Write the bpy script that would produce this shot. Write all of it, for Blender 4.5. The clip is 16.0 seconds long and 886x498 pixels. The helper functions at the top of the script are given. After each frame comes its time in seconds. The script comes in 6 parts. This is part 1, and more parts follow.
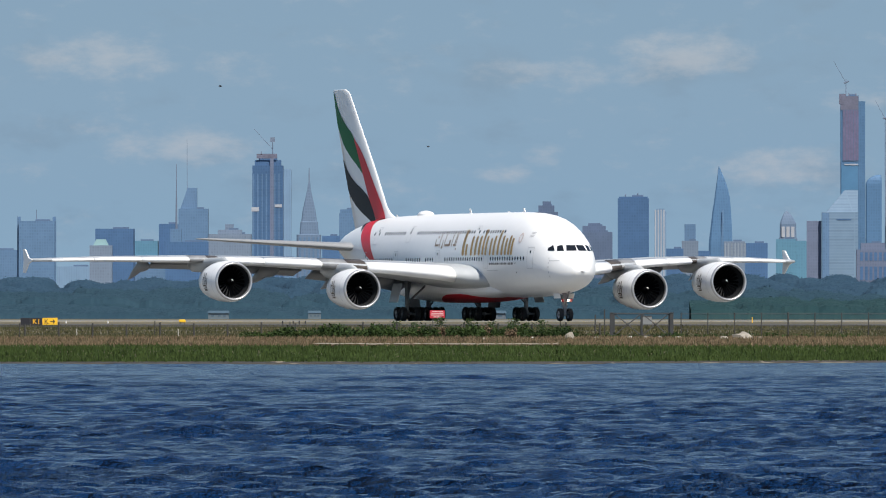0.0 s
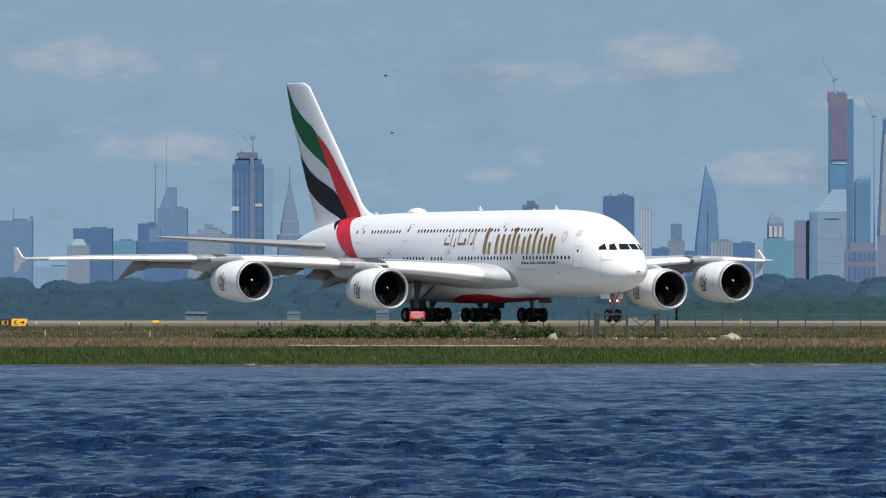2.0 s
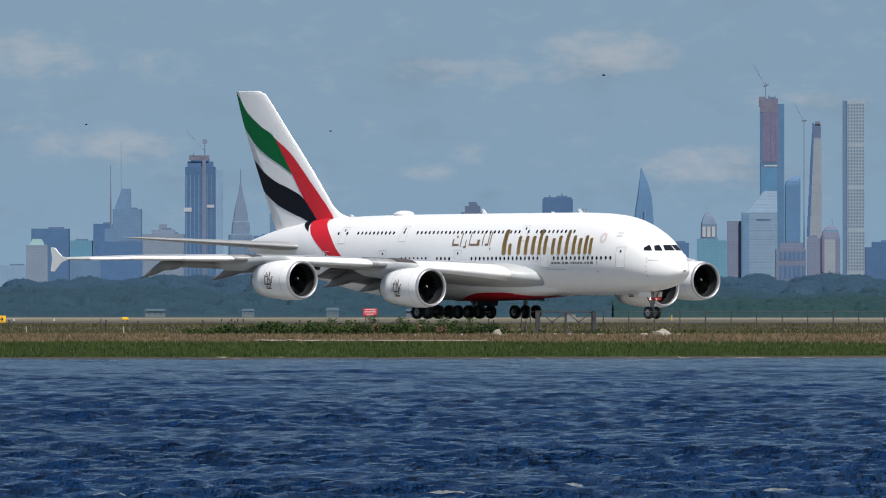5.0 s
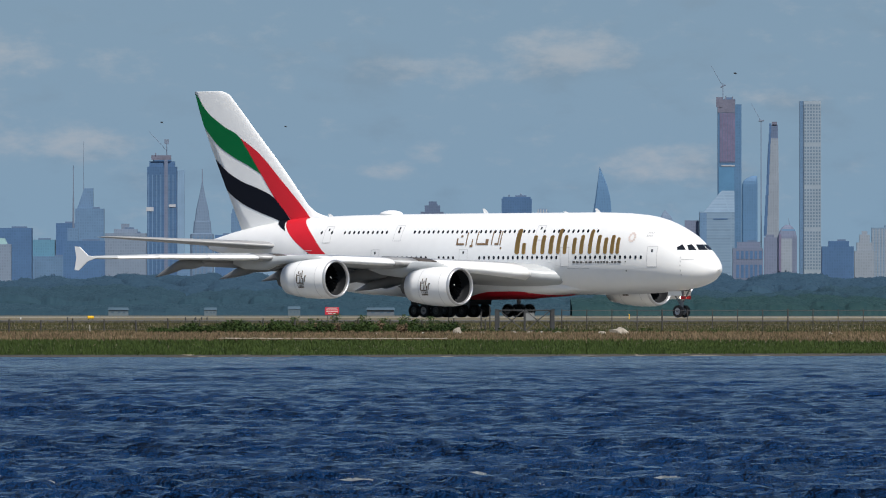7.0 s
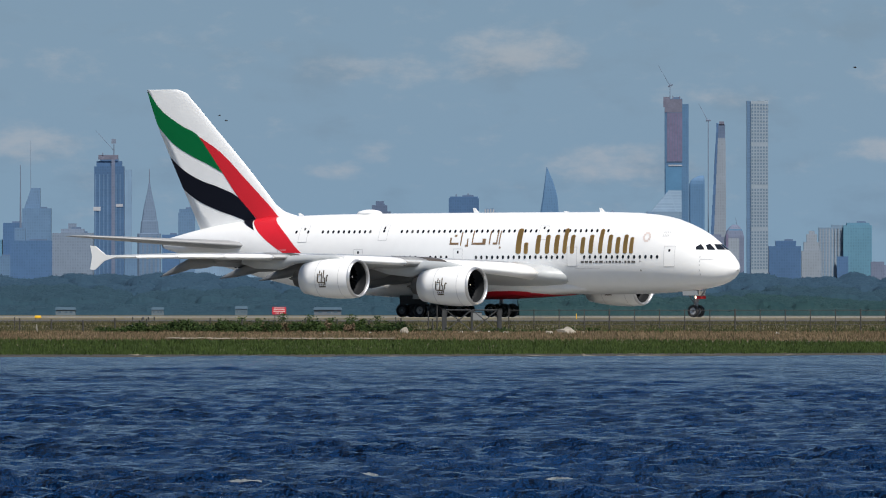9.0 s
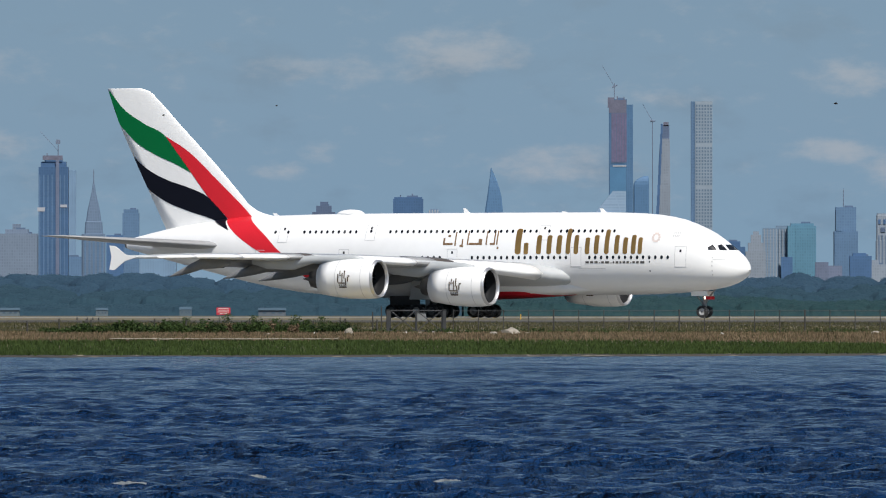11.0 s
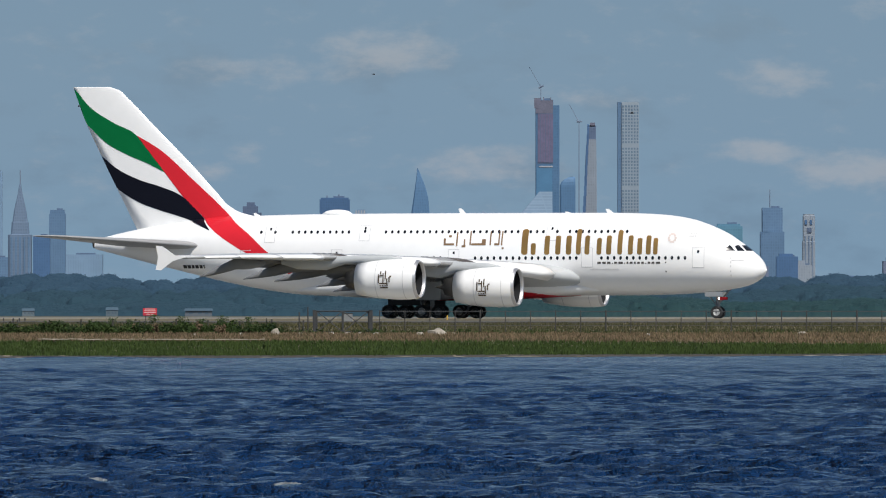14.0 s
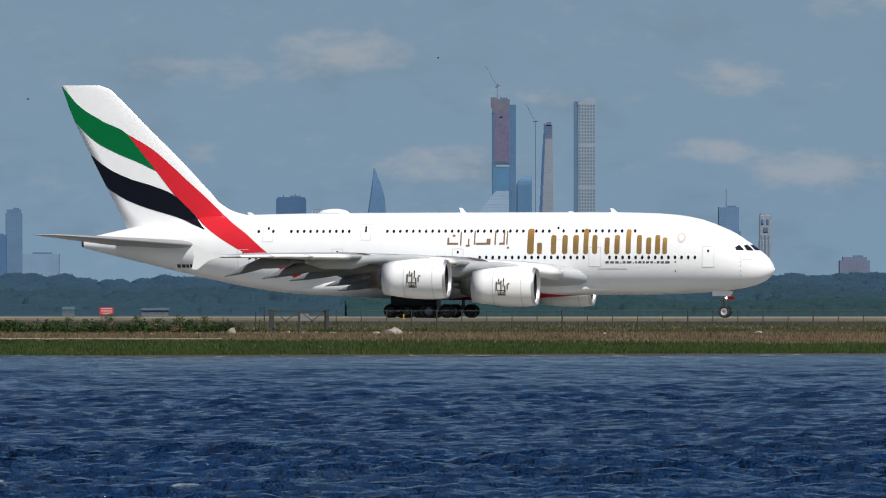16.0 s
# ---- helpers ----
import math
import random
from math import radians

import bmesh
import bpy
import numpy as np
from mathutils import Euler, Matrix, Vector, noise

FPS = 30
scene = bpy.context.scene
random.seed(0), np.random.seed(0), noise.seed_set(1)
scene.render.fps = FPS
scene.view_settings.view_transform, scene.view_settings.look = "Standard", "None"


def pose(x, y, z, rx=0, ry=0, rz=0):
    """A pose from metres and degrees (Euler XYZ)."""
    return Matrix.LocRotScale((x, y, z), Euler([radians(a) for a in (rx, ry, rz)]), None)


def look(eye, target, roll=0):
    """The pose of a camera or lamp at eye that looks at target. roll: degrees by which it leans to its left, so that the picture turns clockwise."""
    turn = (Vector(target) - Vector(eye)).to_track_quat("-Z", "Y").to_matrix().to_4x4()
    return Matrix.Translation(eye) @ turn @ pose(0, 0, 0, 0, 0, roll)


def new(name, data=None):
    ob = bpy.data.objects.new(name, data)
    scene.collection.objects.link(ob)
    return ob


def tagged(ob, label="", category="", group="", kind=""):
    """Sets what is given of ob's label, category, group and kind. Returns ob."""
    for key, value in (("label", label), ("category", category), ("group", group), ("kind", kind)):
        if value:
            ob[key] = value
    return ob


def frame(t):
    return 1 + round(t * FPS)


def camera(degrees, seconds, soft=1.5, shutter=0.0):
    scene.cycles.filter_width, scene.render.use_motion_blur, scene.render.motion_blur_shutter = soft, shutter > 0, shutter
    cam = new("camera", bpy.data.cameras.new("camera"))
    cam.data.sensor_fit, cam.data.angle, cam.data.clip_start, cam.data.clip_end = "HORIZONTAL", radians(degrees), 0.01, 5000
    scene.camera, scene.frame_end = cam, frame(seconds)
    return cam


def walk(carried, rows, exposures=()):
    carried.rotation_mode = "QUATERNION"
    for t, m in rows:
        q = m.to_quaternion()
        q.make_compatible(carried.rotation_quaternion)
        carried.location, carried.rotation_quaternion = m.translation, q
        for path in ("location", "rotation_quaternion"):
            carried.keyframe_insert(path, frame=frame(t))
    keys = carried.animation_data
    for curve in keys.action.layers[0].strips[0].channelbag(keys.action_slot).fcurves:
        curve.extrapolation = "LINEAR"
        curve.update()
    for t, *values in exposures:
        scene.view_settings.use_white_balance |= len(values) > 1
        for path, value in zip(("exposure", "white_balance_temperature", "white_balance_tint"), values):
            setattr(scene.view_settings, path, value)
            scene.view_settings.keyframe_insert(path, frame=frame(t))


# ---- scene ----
import itertools

EYE_Z = 3.5
LENS = 4.604
cam = camera(LENS, 16.0, soft=1.1)
# seconds, way forward, tilt and turn in degrees
CAMERA_ROWS = (
    (0, 58.3, 0.3298, 1.0324), (0.5, 62.9, 0.3276, 1.01), (1, 69.9, 0.3293, 0.9888), (1.5, 76.7, 0.3339, 0.972),
    (2, 84.2, 0.334, 0.9566), (2.5, 85.4, 0.3382, 0.9316), (3, 71.7, 0.3348, 0.8726), (3.5, 57.7, 0.3226, 0.8077),
    (4, 41.9, 0.3194, 0.7422), (6.5, 0.0, 0.3203, 0.49), (7, 0.0, 0.3129, 0.4246), (7.5, 0.0, 0.3056, 0.3548),
    (8, 0.0, 0.3056, 0.2879), (8.5, 0.0, 0.3085, 0.2196), (9, 0.0, 0.3115, 0.1499), (11.5, 0.0, 0.3144, -0.2086),
    (12, 0.0, 0.3129, -0.2733), (12.5, 0.0, 0.3129, -0.3335), (13, 0.0, 0.3129, -0.3996), (13.5, 0.0, 0.3129, -0.4642),
    (14, 0.0, 0.3173, -0.5215), (14.5, 0.0, 0.3129, -0.5832), (15, 0.0, 0.3115, -0.6391), (15.5, 0.0, 0.3144, -0.6956),
    (16, 0.0, 0.3144, -0.7478),
)
# seconds, place on the taxiway and heading
PLANE_ROWS = (
    (0, -18.36, 1143.19, 69.39), (0.5, -17.85, 1140.84, 67.33), (1, -17.34, 1138.52, 65.36), (1.5, -16.72, 1136.25, 63.56),
    (2, -16.08, 1134.14, 61.77), (2.5, -15.39, 1132.12, 59.97), (3, -14.53, 1130.15, 58.3), (3.5, -13.58, 1128.24, 56.79),
    (4, -12.72, 1126.46, 55.16), (6.5, -8.27, 1120.15, 44.92), (7, -7.31, 1119.17, 42.81), (7.5, -6.33, 1118.21, 40.73),
    (8, -5.35, 1117.27, 38.69), (8.5, -4.36, 1116.32, 36.7), (9, -3.33, 1115.34, 34.77), (11.5, 2.11, 1108.94, 25.96),
    (12, 3.2, 1108.25, 24.23), (12.5, 4.25, 1107.58, 22.57), (13, 5.41, 1106.91, 21.02), (13.5, 6.56, 1106.28, 19.53),
    (14, 7.63, 1105.73, 18.07), (14.5, 8.68, 1105.24, 16.61), (15, 9.72, 1104.82, 15.15), (15.5, 10.8, 1104.46, 13.74),
    (16, 11.9, 1104.14, 12.36),
)
walk(cam, [(t, pose(0, d, EYE_Z, 90 + tilt, 0, turn)) for t, d, tilt, turn in CAMERA_ROWS], exposures=((0, 0.24), (4, 0.15), (7.5, 0.05), (12, 0.0), (16, -0.10)))

# ---- sky and sun ----
SUN_RIGHT, SUN_UP = radians(24), radians(53)
to_sun = Vector((math.sin(SUN_RIGHT) * math.cos(SUN_UP), -math.cos(SUN_RIGHT) * math.cos(SUN_UP), math.sin(SUN_UP)))
sun_data = bpy.data.lights.new("sun", "SUN")
sun_data.energy, sun_data.angle, sun_data.color = 5.0, radians(0.53), (1.0, 0.95, 0.88)
sun = new("sun", sun_data)
sun.matrix_world = look((0, 0, 60), Vector((0, 0, 60)) - to_sun)

world = bpy.data.worlds.new("sky")
scene.world = world
world.use_nodes = True
wt = world.node_tree
wt.nodes.clear()


def node(tree, kind, **values):
    n = tree.nodes.new(kind)
    for key, value in values.items():
        if key in n.inputs:
            n.inputs[key].default_value = value
    return n


def maths(tree, op, a, b=None, c=None, clamp=False):
    n = tree.nodes.new("ShaderNodeMath")
    n.operation, n.use_clamp = op, clamp
    for i, v in enumerate((a, b, c)):
        if v is None:
            continue
        if isinstance(v, (int, float)):
            n.inputs[i].default_value = v
        else:
            tree.links.new(v, n.inputs[i])
    return n.outputs[0]


def blend(tree, f, a, b, mode="MIX"):
    n = tree.nodes.new("ShaderNodeMix")
    n.data_type, n.blend_type = "RGBA", mode
    for i, v in ((0, f), (6, a), (7, b)):
        if isinstance(v, (int, float)):
            n.inputs[i].default_value = v
        elif isinstance(v, tuple):
            n.inputs[i].default_value = (*v, 1)
        else:
            tree.links.new(v, n.inputs[i])
    return n.outputs[2]


def ramp(tree, f, stops, smooth=False):
    n = tree.nodes.new("ShaderNodeValToRGB")
    n.color_ramp.interpolation = "EASE" if smooth else "LINEAR"
    el = n.color_ramp.elements
    while len(el) < len(stops):
        el.new(0.5)
    for e, (p, c) in zip(el, stops):
        e.position = p
        e.color = (*c, 1) if isinstance(c, tuple) else (c, c, c, 1)
    tree.links.new(f, n.inputs[0])
    return n.outputs[0]


SKY_STRENGTH = 0.075
sky = wt.nodes.new("ShaderNodeTexSky")
sky.sky_type, sky.sun_disc = "NISHITA", False
sky.sun_elevation, sky.sun_rotation = SUN_UP, math.pi - SUN_RIGHT
sky.air_density, sky.dust_density, sky.ozone_density, sky.altitude = 1.0, 0.2, 4.0, 0
coords = wt.nodes.new("ShaderNodeTexCoord")
split = wt.nodes.new("ShaderNodeSeparateXYZ")
wt.links.new(coords.outputs["Generated"], split.inputs[0])
dx, dy, dz = split.outputs
# summer haze round the whole horizon, fading upwards
low = ramp(wt, maths(wt, "MULTIPLY", dz, 9.0, clamp=True), ((0.0, 1.0), (0.30, 0.85), (1.0, 0.0)), True)
haze_up = ramp(wt, maths(wt, "MULTIPLY", dz, 25.0, clamp=True), ((0.0, (0.214, 0.333, 0.455)), (0.35, (0.188, 0.303, 0.43)), (1.0, (0.13, 0.240, 0.385))))
# cumulus far off: degrees of azimuth and height
azim = maths(wt, "MULTIPLY", maths(wt, "ARCTAN2", dx, dy), 57.29578)
elev = maths(wt, "MULTIPLY", maths(wt, "ARCSINE", dz), 57.29578)
place = wt.nodes.new("ShaderNodeCombineXYZ")
wt.links.new(azim, place.inputs[0])
wt.links.new(maths(wt, "MULTIPLY", elev, 2.1), place.inputs[1])
puff = node(wt, "ShaderNodeTexNoise", Scale=4.2, Detail=9.0, Roughness=0.62)
wt.links.new(place.outputs[0], puff.inputs["Vector"])
broad = node(wt, "ShaderNodeTexNoise", Scale=0.9, Detail=3.0, Roughness=0.5)
wt.links.new(place.outputs[0], broad.inputs["Vector"])


def bank(a, e, wa, we, amount):
    """A bank of cloud round one direction, as a soft oval."""
    x = maths(wt, "DIVIDE", maths(wt, "SUBTRACT", azim, a), wa * 1.35)
    y = maths(wt, "DIVIDE", maths(wt, "SUBTRACT", elev, e), we * 1.2)
    r = maths(wt, "ADD", maths(wt, "MULTIPLY", x, x), maths(wt, "MULTIPLY", y, y))
    return maths(wt, "MULTIPLY", maths(wt, "SUBTRACT", 1.0, r, clamp=True), amount)


BANKS = ((0.21, 1.34, 0.34, 0.13, 0.50), (-0.35, 1.24, 0.5, 0.09, 0.30), (-2.85, 1.33, 0.40, 0.14, 0.38), (-2.1, 1.28, 0.2, 0.10, 0.22),
         (-2.35, 0.86, 0.34, 0.10, 0.36), (2.27, 1.2, 0.26, 0.10, 0.44), (2.15, 0.82, 0.24, 0.07, 0.42), (2.7, 0.72, 0.36, 0.12, 0.44),
         (0.74, 0.75, 0.42, 0.11, 0.42), (-0.72, 0.72, 0.14, 0.06, 0.34), (-0.5, 0.82, 0.10, 0.06, 0.34), (1.2, 1.1, 0.3, 0.07, 0.24),
         (3.1, 1.65, 0.5, 0.15, 0.3), (-1.4, 0.62, 0.4, 0.08, 0.16))
mass = 0.0
for b in BANKS:
    mass = maths(wt, "MAXIMUM", bank(*b), mass)
edge = maths(wt, "MULTIPLY", maths(wt, "SUBTRACT", puff.outputs[0], 0.5), 1.15)
far_sky = maths(wt, "MULTIPLY", maths(wt, "SUBTRACT", broad.outputs[0], 0.52, clamp=True), 0.7)
cover = maths(wt, "ADD", maths(wt, "ADD", mass, edge), far_sky)
white = ramp(wt, cover, ((0.04, 0.0), (0.66, 0.56)), True)
grey_noise = node(wt, "ShaderNodeTexNoise", Scale=1.7, Detail=5.0, Roughness=0.55, W=3.0)
grey_noise.noise_dimensions = "4D"
wt.links.new(place.outputs[0], grey_noise.inputs["Vector"])
grey = ramp(wt, grey_noise.outputs[0], ((0.50, 0.0), (0.70, 0.42)), True)
hazy = blend(wt, grey, haze_up, (0.145, 0.225, 0.325))
hazy = blend(wt, white, hazy, (0.42, 0.435, 0.475))
scaled = blend(wt, 1.0, sky.outputs[0], (SKY_STRENGTH,) * 3, "MULTIPLY")
whole = blend(wt, low, scaled, hazy)
back = wt.nodes.new("ShaderNodeBackground")
wt.links.new(whole, back.inputs[0])
back.inputs[1].default_value = 1.0
out = wt.nodes.new("ShaderNodeOutputWorld")
wt.links.new(back.outputs[0], out.inputs[0])


# ---- materials ----
def material(name, color, rough=0.5, metal=0.0, vary=0.12, grain=6.0, coarse=0.5, bump=0.0, spec=0.5, tint=None, coat=0.0, per_object=0.0):
    """Principled surface with two scales of variation in object space."""
    m = bpy.data.materials.new(name)
    m.use_nodes = True
    t = m.node_tree
    p = t.nodes["Principled BSDF"]
    tc = t.nodes.new("ShaderNodeTexCoord")
    fine = node(t, "ShaderNodeTexNoise", Scale=grain, Detail=5.0, Roughness=0.6)
    big = node(t, "ShaderNodeTexNoise", Scale=coarse, Detail=3.0, Roughness=0.5)
    for n in (fine, big):
        t.links.new(tc.outputs["Object"], n.inputs["Vector"])
    mixed = maths(t, "ADD", maths(t, "MULTIPLY", fine.outputs[0], 0.5), maths(t, "MULTIPLY", big.outputs[0], 0.5))
    dark = tuple(c * (1 - vary) for c in color)
    light = tuple(min(1, c * (1 + vary)) for c in (tint or color))
    col = ramp(t, mixed, ((0.32, dark), (0.68, light)))
    if per_object:
        info = t.nodes.new("ShaderNodeObjectInfo")
        g = ramp(t, info.outputs["Random"], ((0.0, 1 - per_object), (1.0, 1.0)))
        col = blend(t, 1.0, col, g, "MULTIPLY")
    t.links.new(col, p.inputs["Base Color"])
    t.links.new(maths(t, "ADD", maths(t, "MULTIPLY", fine.outputs[0], 0.16), rough - 0.08), p.inputs["Roughness"])
    p.inputs["Metallic"].default_value = metal
    p.inputs["Specular IOR Level"].default_value = spec
    p.inputs["Coat Weight"].default_value = coat
    if bump:
        b = node(t, "ShaderNodeBump", Strength=bump, Distance=0.05)
        t.links.new(fine.outputs[0], b.inputs["Height"])
        t.links.new(b.outputs[0], p.inputs["Normal"])
    return m


def water_material():
    m = material("bay_water", (0.003, 0.021, 0.070), 0.18, vary=0.3, spec=0.34, grain=0.6, coarse=0.03)
    t = m.node_tree
    p = t.nodes["Principled BSDF"]
    p.inputs["IOR"].default_value = 1.333
    tc = t.nodes.new("ShaderNodeTexCoord")
    height = None
    for sx, sy, scale, weight in ((0.6, 1.0, 1.7, 1.0), (0.7, 1.1, 5.2, 0.42), (0.85, 1.1, 15.0, 0.16)):
        mp = node(t, "ShaderNodeMapping", Scale=(sx, sy, 1))
        t.links.new(tc.outputs["Object"], mp.inputs["Vector"])
        n = node(t, "ShaderNodeTexNoise", Scale=scale, Detail=4.0, Roughness=0.6)
        t.links.new(mp.outputs[0], n.inputs["Vector"])
        h = maths(t, "MULTIPLY", n.outputs[0], weight)
        height = h if height is None else maths(t, "ADD", height, h)
    # cat's paws: gusts that roughen the surface in patches
    for sx, sy, scale, low, high in ((0.9, 0.13, 2.2, 0.35, 1.75), (0.5, 0.06, 0.5, 0.6, 1.4)):
        mp = node(t, "ShaderNodeMapping", Scale=(sx, sy, 1))
        t.links.new(tc.outputs["Object"], mp.inputs["Vector"])
        n = node(t, "ShaderNodeTexNoise", Scale=scale, Detail=3.0, Roughness=0.6)
        t.links.new(mp.outputs[0], n.inputs["Vector"])
        height = maths(t, "MULTIPLY", height, ramp(t, n.outputs[0], ((0.36, low), (0.64, high))))
    b = node(t, "ShaderNodeBump", Strength=1.0, Distance=0.42)
    t.links.new(height, b.inputs["Height"])
    t.links.new(b.outputs[0], p.inputs["Normal"])
    return m


WHITE = material("white_aircraft_paint", (0.86, 0.86, 0.85), 0.34, vary=0.025, grain=1.2, coarse=0.15, coat=0.1)
WING_GREY = material("grey_wing_paint", (0.44, 0.46, 0.47), 0.38, vary=0.06, grain=0.9, coarse=0.2)
FAIRING = material("fairing_grey", (0.205, 0.21, 0.215), 0.42, vary=0.10, grain=1.0, coarse=0.3)
SILVER = material("bare_aluminium_lip", (0.55, 0.55, 0.56), 0.42, metal=0.8, vary=0.05)
DARK_METAL = material("dark_titanium", (0.10, 0.095, 0.09), 0.45, metal=0.7, vary=0.2)
FAN = material("fan_blades", (0.0022, 0.0024, 0.003), 0.9, spec=0.02, vary=0.2)
INTAKE = material("intake_lining", (0.012, 0.013, 0.015), 0.7, spec=0.2, vary=0.1)
RED = material("red_livery", (0.62, 0.018, 0.03), 0.4, vary=0.05, spec=0.25)
GREEN = material("green_livery", (0.002, 0.135, 0.040), 0.4, vary=0.05, spec=0.1)
BLACK = material("black_livery", (0.006, 0.007, 0.013), 0.4, vary=0.1, spec=0.1)
GOLD = material("gold_lettering", (0.60, 0.33, 0.10), 0.36, metal=0.85, vary=0.12, grain=0.7)
BRONZE = material("bronze_lettering", (0.26, 0.16, 0.085), 0.4, metal=0.3, vary=0.12)
EMBLEM = material("dark_brown_emblem", (0.075, 0.05, 0.03), 0.45, vary=0.15)
GLASS_DARK = material("dark_cabin_glass", (0.012, 0.014, 0.018), 0.12, vary=0.1)
SEAM = material("panel_seam", (0.55, 0.55, 0.56), 0.5, vary=0.1)
TYRE = material("tyre_rubber", (0.018, 0.018, 0.019), 0.8, vary=0.25, grain=9.0)
RIM = material("wheel_rim", (0.5, 0.5, 0.5), 0.4, metal=0.3, vary=0.1)
# darker rim for all wheels but the nose and rear wing gear
RIM_DARK = material("dark_rim", (0.10, 0.10, 0.10), 0.6, vary=0.2)
TAIL_GREY = material("grey_tailplane_paint", (0.30, 0.305, 0.31), 0.4, vary=0.08, grain=0.9, coarse=0.2)
STRUT = material("gear_strut", (0.20, 0.205, 0.21), 0.4, metal=0.4, vary=0.15)
BARE_DARK = material("bronze_brown_metal", (0.10, 0.085, 0.075), 0.5, metal=0.3, vary=0.3)
BARE_METAL = material("bare_grey_metal", (0.33, 0.33, 0.33), 0.45, metal=0.3, vary=0.25, grain=2.0)
BAY = material("gear_bay_dark", (0.04, 0.04, 0.042), 0.7, vary=0.2)


# ---- helpers for building ----
def link(name, verts, faces, mat, parent=None, label="", smooth=False):
    me = bpy.data.meshes.new(name)
    me.from_pydata([tuple(v) for v in verts], [], faces)
    me.materials.append(mat)
    if smooth:
        me.polygons.foreach_set("use_smooth", [True] * len(me.polygons))
    me.update()
    ob = new(name, me)
    if parent:
        ob.parent = parent
    if label:
        ob["label"] = label
    return ob


def part(name, bm, mat, parent=None, label="", smooth=False):
    bmesh.ops.recalc_face_normals(bm, faces=bm.faces)
    me = bpy.data.meshes.new(name)
    bm.to_mesh(me)
    bm.free()
    me.materials.append(mat)
    if smooth:
        me.polygons.foreach_set("use_smooth", [True] * len(me.polygons))
    ob = new(name, me)
    if parent:
        ob.parent = parent
    if label:
        ob["label"] = label
    return ob


def box(bm, c, size, bevel=0.0, turn=None):
    m = Matrix.Translation(c)
    if turn is not None:
        m = m @ turn
    got = bmesh.ops.create_cube(bm, size=1.0, matrix=m @ Matrix.Diagonal((*size, 1)))
    if bevel:
        edges = {e for v in got["verts"] for e in v.link_edges}
        bmesh.ops.bevel(bm, geom=list(edges), offset=bevel, segments=1, affect="EDGES", clamp_overlap=True)
    return bm


def rod(bm, a, b, r, r2=None, seg=10):
    a, b = Vector(a), Vector(b)
    q = (b - a).to_track_quat("Z", "Y").to_matrix().to_4x4()
    bmesh.ops.create_cone(bm, cap_ends=True, segments=seg, radius1=r, radius2=r if r2 is None else r2, depth=(b - a).length,
                          matrix=Matrix.Translation((a + b) / 2) @ q)
    return bm


def lathe(profile, seg=32, centre=(0, 0, 0), axis="X"):
    """Rings of (along, radius) turned about the x axis."""
    verts, faces = [], []
    n = len(profile)
    for a, r in profile:
        for k in range(seg):
            w = 2 * math.pi * k / seg
            verts.append((centre[0] + a, centre[1] + r * math.cos(w), centre[2] + r * math.sin(w)))
    for i in range(n - 1):
        for k in range(seg):
            j = (k + 1) % seg
            faces.append((i * seg + k, i * seg + j, (i + 1) * seg + j, (i + 1) * seg + k))
    return verts, faces


def empty(name, m, label, category, group="", kind=""):
    ob = new(name)
    ob.empty_display_size = 0.5
    ob.matrix_basis = m
    return tagged(ob, label, category, group, kind)


def curve(xs, ys):
    """A smooth curve through given stations."""
    xs, ys = np.array(xs, float), np.array(ys, float)
    d = np.gradient(ys, xs)

    def f(x):
        i = int(np.clip(np.searchsorted(xs, x) - 1, 0, len(xs) - 2))
        h = xs[i + 1] - xs[i]
        u = min(1.0, max(0.0, (x - xs[i]) / h))
        return float((2 * u**3 - 3 * u**2 + 1) * ys[i] + (u**3 - 2 * u**2 + u) * h * d[i] + (-2 * u**3 + 3 * u**2) * ys[i + 1] + (u**3 - u**2) * h * d[i + 1])
    return f


def smooth01(a, b, x):
    u = min(1.0, max(0.0, (x - a) / (b - a)))
    return u * u * (3 - 2 * u)


# ---- land and water ----
def shore_y(x):
    return 803 + 46 * smooth01(-25, 60, x) + 3.0 * noise.noise((x * 0.05, 3.1, 0)) + 1.2 * noise.noise((x * 0.3, 7.7, 0)) - 6


def land_z(x, y):
    """Height of the land: marsh bank, dry rise with the fence, infield, paved flat, plain."""
    d = y - shore_y(x)
    if d < 0:
        return max(-2.5, d * 0.08)
    bank = 0.16 * smooth01(0, 2.0, d)
    z = bank + (0.80 - 0.16) * smooth01(0, 1, (d - 1) / 80) if d < 81 else 0.80
    z += 0.62 * smooth01(872, 946, y) + 0.72 * smooth01(955, 1040, y) + 0.50 * smooth01(1038, 1068, y)
    z += 0.05 * noise.noise((x * 0.12, y * 0.05, 1.0)) * smooth01(1060, 1030, y) * smooth01(0, 10, d) if y < 1060 else 0
    return min(z, 2.64) if y > 1040 else z


LAND_GRASS = material("rough_grass_ground", (0.065, 0.06, 0.03), 0.95, vary=0.35, grain=1.5, coarse=0.06, tint=(0.12, 0.10, 0.055), bump=0.3)


